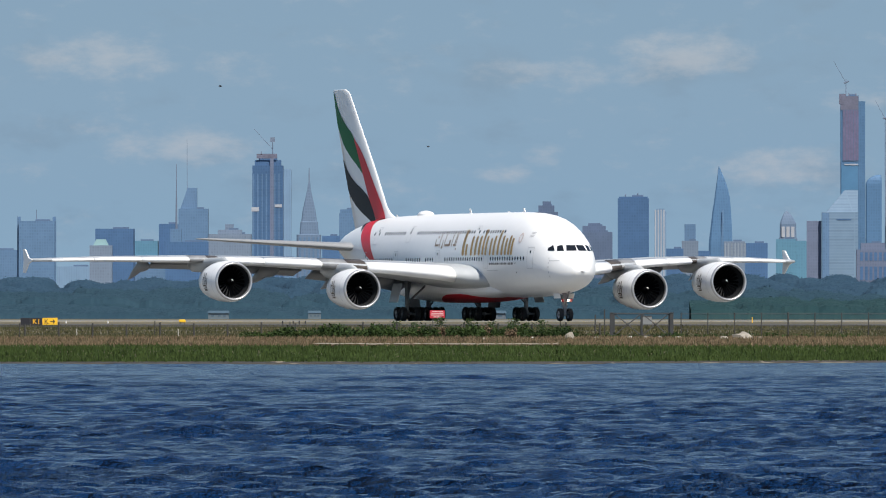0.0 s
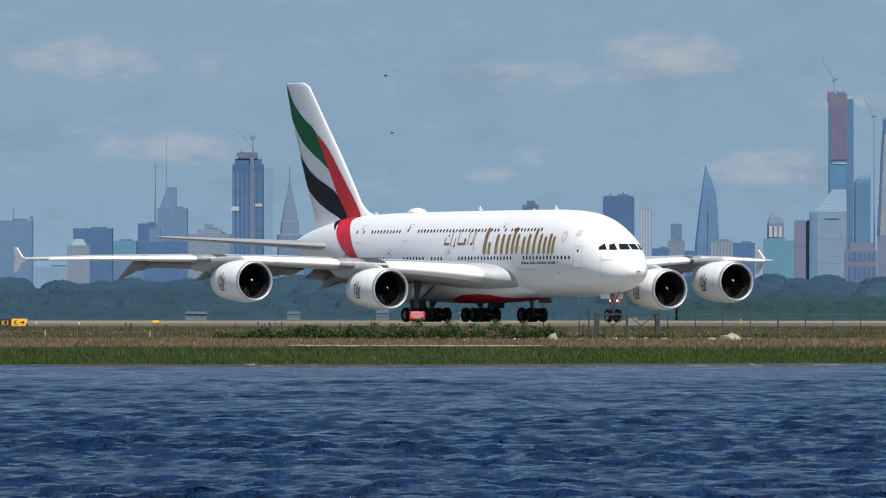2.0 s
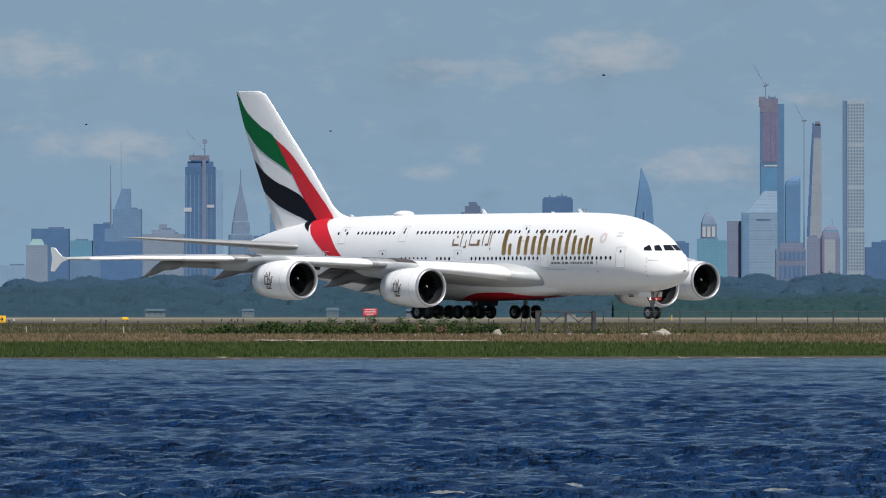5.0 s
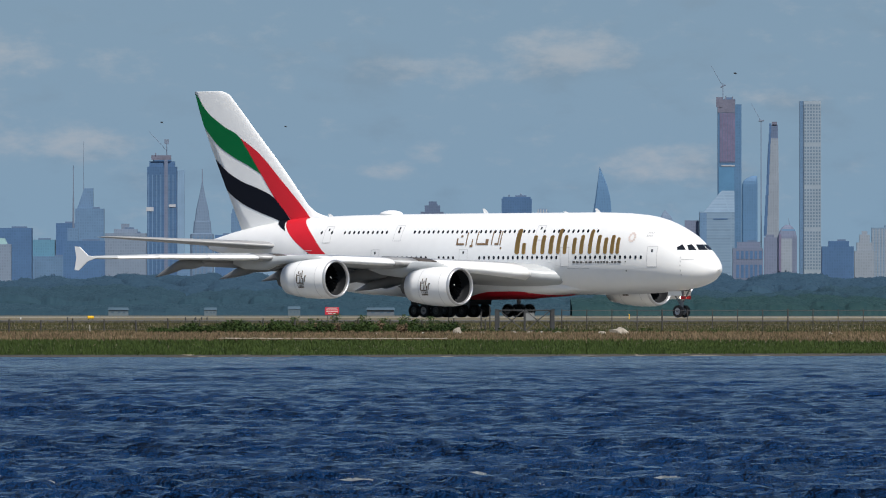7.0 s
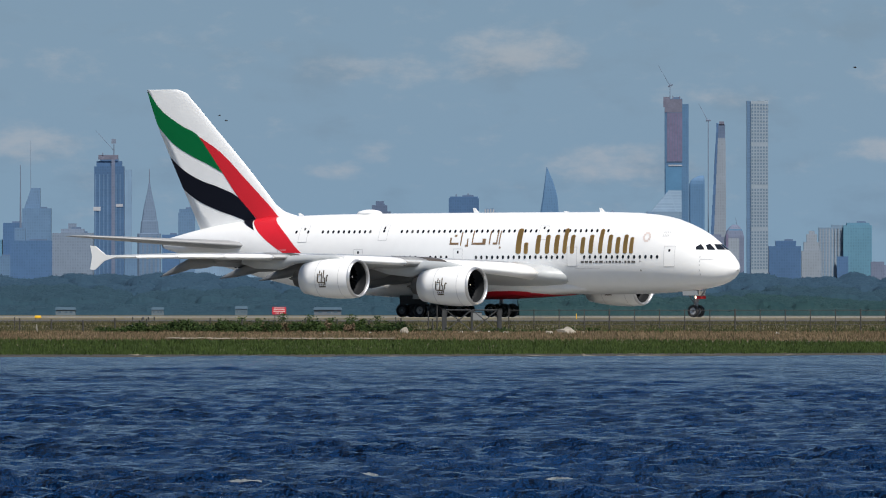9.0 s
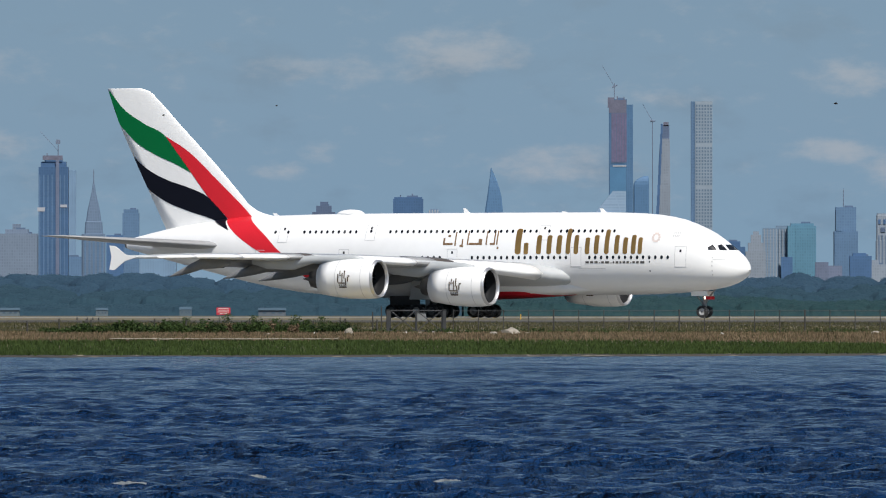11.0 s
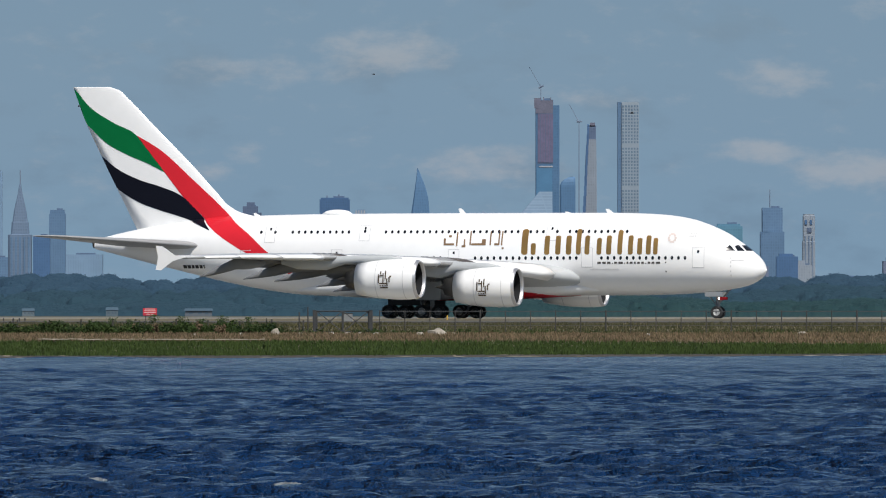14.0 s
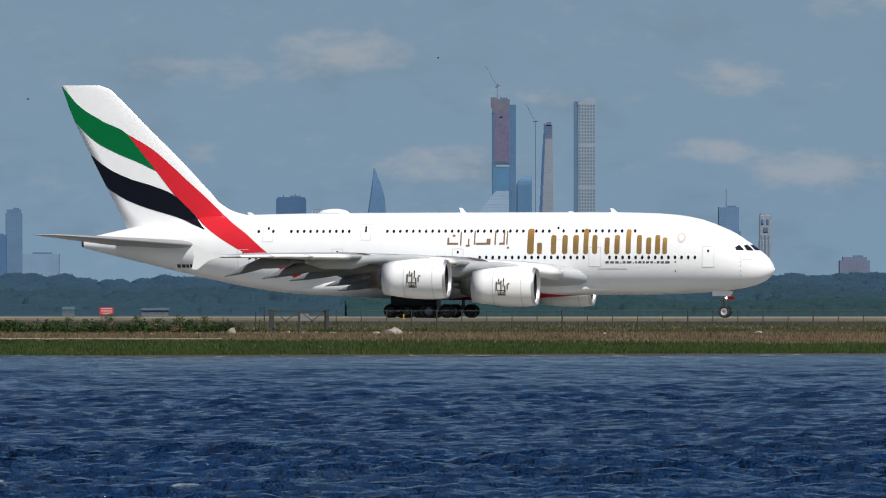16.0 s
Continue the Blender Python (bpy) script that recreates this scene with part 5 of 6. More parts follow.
# distance haze is mixed into these leaf colours, bluer for the farther belts
FAR_HAZE_LEAF = foliage_material("far_haze_leaves", (0.019, 0.047, 0.078), (0.027, 0.060, 0.092), 0.9)
MID_HAZE_LEAF = foliage_material("middle_haze_leaves", (0.016, 0.042, 0.062), (0.022, 0.052, 0.072), 0.9)
NEAR_HAZE_LEAF = foliage_material("near_haze_leaves", (0.011, 0.036, 0.042), (0.019, 0.048, 0.050), 0.9)
woods("far_woods", 1680, 1780, 5.6, 6.6, FAR_HAZE_LEAF, "hazy blue-green belt of distant trees", 31, crown=3.2)
woods("middle_woods", 1580, 1660, 3.0, 4.6, MID_HAZE_LEAF, "trees beyond the airfield, coloured blue-green for haze", 33, crown=2.4, leaf=0.14)
woods("near_woods", 1482, 1560, 1.0, 2.2, MID_HAZE_LEAF, "scrub trees beyond the taxiway, coloured blue-green for haze", 35, crown=1.6, leaf=0.12)
woods("right_woods", 1390, 1450, 1.6, 2.8, NEAR_HAZE_LEAF, "darker green trees beyond the taxiway", 37, x0=6, x1=100, crown=1.8, leaf=0.12, count=16000)
# walls, roof and panes are tinted blue-grey to stand in for haze
HOUSE_WALLS = [material("house_wall", c, 0.8, vary=0.1) for c in ((0.105, 0.140, 0.165), (0.085, 0.122, 0.150), (0.100, 0.122, 0.148))]
ROOF = material("house_roof", (0.05, 0.09, 0.125), 0.85, vary=0.15)
PANE = material("house_window", (0.05, 0.085, 0.12), 0.3, vary=0.1)


def house(x, y, w, h, mat):
    root = empty("house", pose(x, y, GZ - 0.02), "small pale house among far trees", "house", "houses beyond the airfield")
    bm = bmesh.new()
    box(bm, (0, 0, h / 2), (w, w * 0.7, h))
    part("wall", bm, mat, root)
    bm = bmesh.new()
    pts = [(-w * 0.54, -w * 0.4, h), (w * 0.54, -w * 0.4, h), (w * 0.54, w * 0.4, h), (-w * 0.54, w * 0.4, h), (-w * 0.5, 0, h * 1.45), (w * 0.5, 0, h * 1.45)]
    v = [bm.verts.new(p) for p in pts]
    for f in ((0, 1, 5, 4), (2, 3, 4, 5), (0, 4, 3), (1, 2, 5), (0, 3, 2, 1)):
        bm.faces.new([v[k] for k in f])
    part("roof", bm, ROOF, root)
    for q in (-0.28, 0.05, 0.3):
        bm = bmesh.new()
        box(bm, (q * w, -w * 0.35 - 0.01, h * 0.58), (w * 0.13, 0.03, h * 0.3))
        part("window", bm, PANE, root)


for k, (u, w, h) in enumerate(((-719, 2.6, 1.5), (-408, 1.6, 1.7), (-255, 3.6, 1.5), (-556, 1.6, 1.5), (820, 2.2, 1.6), (700, 1.5, 1.6), (250, 1.6, 1.4))):
    y = 1468 + (k * 37) % 8
    house(u * y / FOCUS, y, w, h * 0.5, HOUSE_WALLS[k % 3])


def facade(name, wall, glass, rough=0.55, row=0.5, col=0.42, mortar=0.10):
    """Walls with floors and bays of darker glass, in metres of the small-scale city."""
    m = bpy.data.materials.new(name)
    m.use_nodes = True
    t = m.node_tree
    p = t.nodes["Principled BSDF"]
    tc = t.nodes.new("ShaderNodeTexCoord")
    sep = t.nodes.new("ShaderNodeSeparateXYZ")
    t.links.new(tc.outputs["Object"], sep.inputs[0])
    comb = t.nodes.new("ShaderNodeCombineXYZ")
    t.links.new(maths(t, "ADD", sep.outputs[0], sep.outputs[1]), comb.inputs[0])
    t.links.new(sep.outputs[2], comb.inputs[1])
    br = t.nodes.new("ShaderNodeTexBrick")
    br.offset = 0.0
    t.links.new(comb.outputs[0], br.inputs["Vector"])
    for key, value in (("Scale", 1.0), ("Mortar Size", mortar), ("Mortar Smooth", 0.3), ("Brick Width", col), ("Row Height", row)):
        br.inputs[key].default_value = value
    # glass is drawn towards the wall colour for the low contrast of haze
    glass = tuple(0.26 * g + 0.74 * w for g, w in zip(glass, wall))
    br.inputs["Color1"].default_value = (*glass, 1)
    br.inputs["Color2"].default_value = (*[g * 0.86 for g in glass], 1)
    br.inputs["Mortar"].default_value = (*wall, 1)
    big = node(t, "ShaderNodeTexNoise", Scale=0.35, Detail=4.0)
    t.links.new(tc.outputs["Object"], big.inputs["Vector"])
    info = t.nodes.new("ShaderNodeObjectInfo")
    shade = maths(t, "ADD", maths(t, "MULTIPLY", big.outputs[0], 0.35), maths(t, "ADD", maths(t, "MULTIPLY", info.outputs["Random"], 0.16), 0.74))
    col_out = blend(t, 1.0, br.outputs["Color"], shade, "MULTIPLY")
    t.links.new(col_out, p.inputs["Base Color"])
    p.inputs["Roughness"].default_value = rough
    p.inputs["Specular IOR Level"].default_value = 0.15
    return m


# wall and glass colours have the blue of distance haze mixed in
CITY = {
    "SLATE": facade("hazy_slate_glass", (0.067, 0.133, 0.250), (0.057, 0.114, 0.224)),
    "STEEL": facade("hazy_steel_blue", (0.110, 0.190, 0.304), (0.089, 0.161, 0.268)),
    "PALEBLUE": facade("hazy_blue_stripes", (0.170, 0.262, 0.374), (0.131, 0.213, 0.324), col=0.3, mortar=0.13, row=5.0),
    "PALE": facade("hazy_aluminium", (0.165, 0.245, 0.335), (0.140, 0.212, 0.300), col=8.0),
    "STONE": facade("hazy_grey_stone", (0.128, 0.182, 0.262), (0.098, 0.150, 0.228)),
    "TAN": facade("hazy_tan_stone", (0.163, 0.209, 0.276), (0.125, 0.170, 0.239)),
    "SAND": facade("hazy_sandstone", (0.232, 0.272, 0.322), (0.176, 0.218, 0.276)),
    "BRICK": facade("hazy_dark_brick", (0.101, 0.138, 0.213), (0.086, 0.124, 0.200)),
    "ROSE": facade("hazy_rose_brick", (0.144, 0.173, 0.250), (0.107, 0.147, 0.227)),
    "TEAL": facade("hazy_teal_glass", (0.099, 0.218, 0.304), (0.082, 0.189, 0.272)),
    "GLASSBLUE": facade("hazy_blue_glass", (0.084, 0.167, 0.283), (0.072, 0.147, 0.260)),
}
# crane, roof and cap colours carry the painted haze blue too
CRANE = material("hazy_crane_steel", (0.13, 0.165, 0.23), 0.7, vary=0.2)
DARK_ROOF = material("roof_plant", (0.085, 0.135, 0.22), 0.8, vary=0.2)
GREEN_CAP = material("hazy_copper_cap", (0.155, 0.27, 0.285), 0.7, vary=0.15)
SKYLINE = (
    ('skyscraper', 'grey latticed office tower in the haze', 2560, 'STEEL', ((-1059.9, -998.7, 155.7), (-1063.7, -1058.1, 163.2), (-1003.4, -997.7, 163.2)), ((-1030.7, 155.7, -1030.7, 174.6, 0.08),)),
    ('office_block', 'dark blue flat-topped office block in the haze', 2600, 'SLATE', ((-929.9, -864.8, 142.5),), ()),
    ('old_tower', 'tan stone tower with a pale green cap', 2500, 'TAN', ((-939.3, -901.6, 114.2), (-933.6, -907.3, 124.6, -928.0, -912.9, 114.2)), ()),
    ('office_block', 'teal glass office block far away', 2620, 'TEAL', ((-878.0, -824.3, 121.8),), ()),
    ('office_block', 'dark blue slab block in the haze', 2610, 'SLATE', ((-822.4, -786.6, 151.0),), ()),
    ('skyscraper', 'grey tower with a tall banded broadcast mast', 2570, 'STEEL', ((-802.6, -783.8, 142.5),), ((-792.3, 142.5, -792.3, 196.2, 0.22), (-792.3, 196.2, -792.3, 252.8, 0.1))),
    ('skyscraper', 'blue faceted glass tower with a thin spire', 2590, 'STEEL', ((-788.5, -738.5, 176.4), (-785.7, -757.4, 212.3, -773.4, -757.4, 176.4)), ((-774.4, 210.4, -774.4, 295.2, 0.05),)),
    ('office_block', 'dark blue broad low block', 2480, 'SLATE', ((-809.2, -735.7, 119.9),), ()),
    ('apartment_block', 'tan stone buildings with stepped roofs', 2470, 'TAN', ((-735.7, -664.1, 133.1), (-720.6, -680.1, 140.6), (-708.4, -694.3, 150.0)), ()),
    ('skyscraper', 'dark blue unfinished glass tower with a crane', 2550, 'SLATE', ((-662.2, -610.4, 250.0), (-658.4, -614.1, 259.4), (-651.8, -620.7, 265.0)), ((-628.3, 265.0, -628.3, 290.5, 0.12), (-628.3, 281.1, -660.3, 313.1, 0.05))),
    ('skyscraper', 'slim pale blue tower behind the dark one', 2660, 'PALEBLUE', ((-611.3, -597.2, 244.3),), ()),
    ('office_block', 'grey slab tower with a dark crown', 2580, 'STEEL', ((-515.2, -486.0, 168.9), (-513.3, -487.8, 175.5)), ()),
    ('office_block', 'dark low block beside the slab tower', 2500, 'SLATE', ((-543.4, -513.3, 130.3),), ()),
    ('old_tower', 'dark brick hotel with stepped twin crown', 2540, 'BRICK', ((-182.5, -142.5, 171.0), (-175.5, -148.5, 182.0), (-168.5, -154.5, 189.0)), ()),
    ('old_tower', 'dark brick stepped building', 2570, 'BRICK', ((-103.3, -49.6, 136.9), (-100.5, -60.9, 147.2), (-91.0, -70.3, 151.9)), ()),
    ('skyscraper', 'dark blue flat slab tower', 2530, 'SLATE', ((-40.5, 12.5, 194.0), (-38.5, 10.5, 197.0)), ((-27.5, 197.0, -27.5, 201.0, 0.15), (-6.5, 197.0, -6.5, 203.0, 0.2))),
    ('skyscraper', 'slim pale striped tower', 2545, 'PALEBLUE', ((22.1, 41.8, 172.7), (24.9, 39.0, 176.4)), ()),
    ('office_block', 'grey tower with a squared crown and pale base', 2500, 'STEEL', ((73.0, 91.8, 150.0),), ()),
    ('office_block', 'tan stone block below the grey tower', 2490, 'TAN', ((68.2, 96.5, 121.8),), ()),
    ('office_block', 'dark blue low blocks', 2470, 'SLATE', ((41.8, 71.1, 108.6), (94.6, 116.3, 104.8)), ()),
    ('office_block', 'tan block with a latticed top storey', 2480, 'TAN', ((139.9, 175.7, 120.8),), ()),
    ('office_block', 'dark blue block in the haze', 2510, 'SLATE', ((174.7, 214.3, 118.0),), ()),
    ('office_block', 'teal glass office block', 2475, 'TEAL', ((228.5, 262.4, 124.6), (261.5, 280.3, 121.8)), ()),
    ('office_block', 'rose and dark office tower', 2565, 'ROSE', ((281.0, 305.7, 155.7),), ()),
    ('skyscraper', 'pale aluminium tower with a sloping roof', 2530, 'PALE', ((306.7, 368.0, 170.8), (314.2, 368.0, 208.0, 345.4, 368.0, 170.8)), ()),
    ('skyscraper', 'unfinished blue and purple supertall with scaffolding', 2600, 'GLASSBLUE', ((338.5, 369.5, 369.0), (369.6, 380.5, 359.5)), ()),
    ('office_block', 'dark blue office block', 2500, 'SLATE', ((520.8, 577.0, 110.0), (532.8, 568.8, 119.5)), ()),
    ('apartment_block', 'pale tan stepped apartment tower', 2480, 'SAND', ((578.5, 613.5, 102.0), (582.5, 609.5, 117.0), (587.5, 605.5, 131.0), (591.5, 601.5, 137.0)), ()),
    ('apartment_block', 'pale striped apartment slabs', 2520, 'PALE', ((608.5, 633.5, 143.0), (631.5, 653.5, 147.0)), ()),
    ('office_block', 'teal green glass block', 2500, 'TEAL', ((651.5, 701.5, 147.0), (657.5, 697.5, 151.0)), ()),
    ('office_block', 'low rose and grey blocks', 2480, 'ROSE', ((700.5, 723.5, 83.0), (723.5, 747.5, 77.0)), ()),
    ('skyscraper', 'grey glass tower with a thin mast', 2560, 'STEEL', ((733.0, 775.0, 137.0), (736.0, 772.0, 179.5)), ((750.0, 183.0, 750.0, 212.0, 0.1),)),
    ('office_block', 'dark low block below the grey tower', 2490, 'SLATE', ((761.0, 799.0, 94.0), (766.0, 790.0, 99.0)), ()),
    ('apartment_block', 'pale low apartment block', 2480, 'SAND', ((794.0, 824.0, 79.0), (797.0, 812.0, 87.0)), ()),
    ('office_block', 'rose brick block above the trees', 2500, 'ROSE', ((948.5, 1001.5, 86.0), (954.5, 996.5, 92.0)), ()),
    ('office_block', 'rose postmodern block with arched windows', 2470, 'ROSE', ((365.1, 417.9, 106.7), (372.7, 413.2, 118.0)), ()),
    ('office_block', 'pale hazy low blocks', 2640, 'PALEBLUE', ((-995.9, -934.6, 78.4), (-505.7, -420.9, 97.3), (-732.0, -656.6, 97.3)), ()),
    ('office_block', 'hazy blue low blocks', 2630, 'STEEL', ((-1127.8, -1061.8, 106.7), (-901.6, -788.5, 92.6), (-656.6, -581.1, 92.6)), ()),
    ('office_block', 'hazy low blocks behind the trees', 2630, 'PALEBLUE', ((630.0, 675.0, 77.5), (770.0, 810.0, 67.5), (840.0, 930.0, 57.5)), ()),
    ('office_block', 'dark rose low block between the towers', 2470, 'ROSE', ((420.0, 443.5, 126.0), (423.0, 438.0, 131.0)), ()),
)
# towers whose sides curve or taper: rings of height, left and right edge
SHAPED = (
    ('skyscraper', 'grey art deco tower with a tapering spire', 2520, 'STONE', ((-6, -587, -546), (132, -587, -546), (133, -582, -550), (154, -580.5, -551.5), (155, -579, -553), (172, -577, -555), (184, -574.5, -557.5), (195, -572, -560), (208, -569.3, -562.7), (221, -567.3, -564.7)), ((-566, 219, -566, 246, 0.11),)),
    ('skyscraper', 'blue glass tower cut to a sharp point', 2540, 'GLASSBLUE', ((-6, 113, 155), (117, 114.3, 154.5), (147, 117.7, 153.5), (175, 121.0, 152.0), (197, 124.4, 150.0), (212, 126.4, 146.3), (226, 128.4, 141.5), (239, 130, 136.0), (248.7, 130.8, 132.2)), ()),
    ('old_tower', 'pale arched lantern tower with a domed crown', 2560, 'STONE', ((-6, 233.5, 265), (126, 233.5, 265), (126.5, 235, 263.5), (151, 235.5, 263), (158, 237.5, 259.5), (164, 239.8, 256), (170, 243, 250.5), (173, 245.6, 247.6)), ()),
    ('skyscraper', 'curved blue glass tower', 2566, 'GLASSBLUE', ((-6, 381, 408.5), (219, 381.4, 408.5), (225, 384, 408.4), (229, 388.5, 408.2), (232, 394, 408), (234, 400, 407))  , ()),
    ('skyscraper', 'slender pale tower stepping to a thin top under construction', 2575, 'SAND', ((-6, 420, 446.5), (138, 423, 446), (200, 424, 446), (254, 425.6, 445.6), (280, 427, 445.3), (300, 428.6, 445)), ((415, -6, 415, 331, 0.12), (416, 328, 397.9, 361, 0.05), (411, 331, 420, 331, 0.2))),
    ('office_block', 'round unfinished block wrapped in orange netting', 2490, 'ROSE', ((-6, 444, 477.6), (126, 444, 477.6), (137, 447, 475), (144, 452.5, 470.5), (148, 458, 465.5)), ((470, 120, 463, 160, 0.05),)),
    ('old_tower', 'slim pale tower with a round window near its top', 2540, 'SAND', ((-6, 806.5, 830), (120, 807, 829.5), (121, 808, 829), (165, 808, 829), (166, 809, 828), (168.5, 809, 828)), ()),
)

STRETCH = 1.008


def frustum(name, l0, r0, z0, l1, r1, z1, depth, mat, parent):
    """A storey block: width may narrow upwards."""
    cx = (l1 + r1) / 2
    d1 = depth * max(0.15, (r1 - l1) / max(0.01, r0 - l0))
    v = [(l0, -depth / 2, z0), (r0, -depth / 2, z0), (r0, depth / 2, z0), (l0, depth / 2, z0), (l1, -d1 / 2, z1), (r1, -d1 / 2, z1), (r1, d1 / 2, z1), (l1, d1 / 2, z1)]
    return link(name, v, [(0, 1, 5, 4), (1, 2, 6, 5), (2, 3, 7, 6), (3, 0, 4, 7), (4, 5, 6, 7), (3, 2, 1, 0)], mat, parent)


def city_building(name, label, y, key, blocks, masts):
    y = 1880 + round((y - 2470) / 40) * 30
    m = y / FOCUS * STRETCH
    mid = (blocks[0][0] + blocks[0][1]) / 2 * m
    root = empty(name, pose(mid, y, GZ, 0, 0, 0), label, "building", "city skyline")
    floor_z = 0.0
    for k, b in enumerate(blocks):
        l, r, v = b[0] * m - mid, b[1] * m - mid, EYE_Z + b[2] * m - GZ
        depth = max(0.6, (r - l) * 0.8)
        if len(b) == 3:
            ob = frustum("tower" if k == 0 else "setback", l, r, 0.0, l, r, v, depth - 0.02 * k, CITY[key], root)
        else:
            base = EYE_Z + b[5] * m - GZ if len(b) > 5 else (EYE_Z + blocks[0][2] * m - GZ if k else 0.0)
            l1, r1 = b[3] * m - mid, b[4] * m - mid
            low = [c for c in blocks[:k] if c[2] < b[2]]
            if low:
                base = EYE_Z + max(c[2] for c in low) * m - GZ
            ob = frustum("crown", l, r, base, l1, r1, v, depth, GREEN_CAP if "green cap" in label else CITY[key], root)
        if len(b) == 3 and r - l > 2.5:
            bm = bmesh.new()
            box(bm, ((l + r) / 2 + 0.15 * (r - l), 0, v + 0.14), ((r - l) * 0.4, depth * 0.4, 0.3))
            part("roof_plant", bm, DARK_ROOF, ob)
    for u0, v0, u1, v1, w in masts:
        bm = bmesh.new()
        rod(bm, (u0 * m - mid, 0, EYE_Z + v0 * m - GZ - 0.3), (u1 * m - mid, -0.2, EYE_Z + v1 * m - GZ), w, w * 0.6, 6)
        part("mast", bm, CRANE, root)
    return root, mid, m


def shaped_tower(name, label, y, key, rings, masts):
    y = 1880 + round((y - 2470) / 40) * 30
    m = y / FOCUS * STRETCH
    mid = (rings[0][1] + rings[0][2]) / 2 * m
    root = empty(name, pose(mid, y, GZ), label, "building", "city skyline")
    wide = (rings[0][2] - rings[0][1]) * m
    sections = []
    for v, l, r in rings:
        cx, hw = (l + r) / 2 * m - mid, (r - l) / 2 * m
        d = wide * 0.4 * (0.25 + 0.75 * hw * 2 / wide)
        z = max(0.0, EYE_Z + v * m - GZ) if v > 0 else 0.0
        cut = 0.16
        sections.append([(cx + hw * a, d * b, z) for a, b in ((-1, -1 + cut), (-1 + cut, -1), (1 - cut, -1), (1, -1 + cut), (1, 1), (-1, 1))])
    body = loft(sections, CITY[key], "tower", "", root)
    body.data.polygons.foreach_set("use_smooth", [False] * len(body.data.polygons))
    for u0, v0, u1, v1, w in masts:
        bm = bmesh.new()
        rod(bm, (u0 * m - mid, 0.3, EYE_Z + v0 * m - GZ), (u1 * m - mid, 0.3, EYE_Z + v1 * m - GZ), w, w * 0.6, 6)
        part("mast", bm, CRANE, root)
    return root, mid, m, wide * 0.4


def pieces(root, mid, m, front, rows):
    """Flat parts standing proud of a tower's front: name, left, right, foot, head, material, how far out."""
    for name, l, r, v0, v1, mat, lift in rows:
        bm = bmesh.new()
        box(bm, ((l + r) / 2 * m - mid, -front - lift, EYE_Z + (v0 + v1) / 2 * m - GZ), ((r - l) * m, 0.12, (v1 - v0) * m))
        part(name, bm, mat, root)


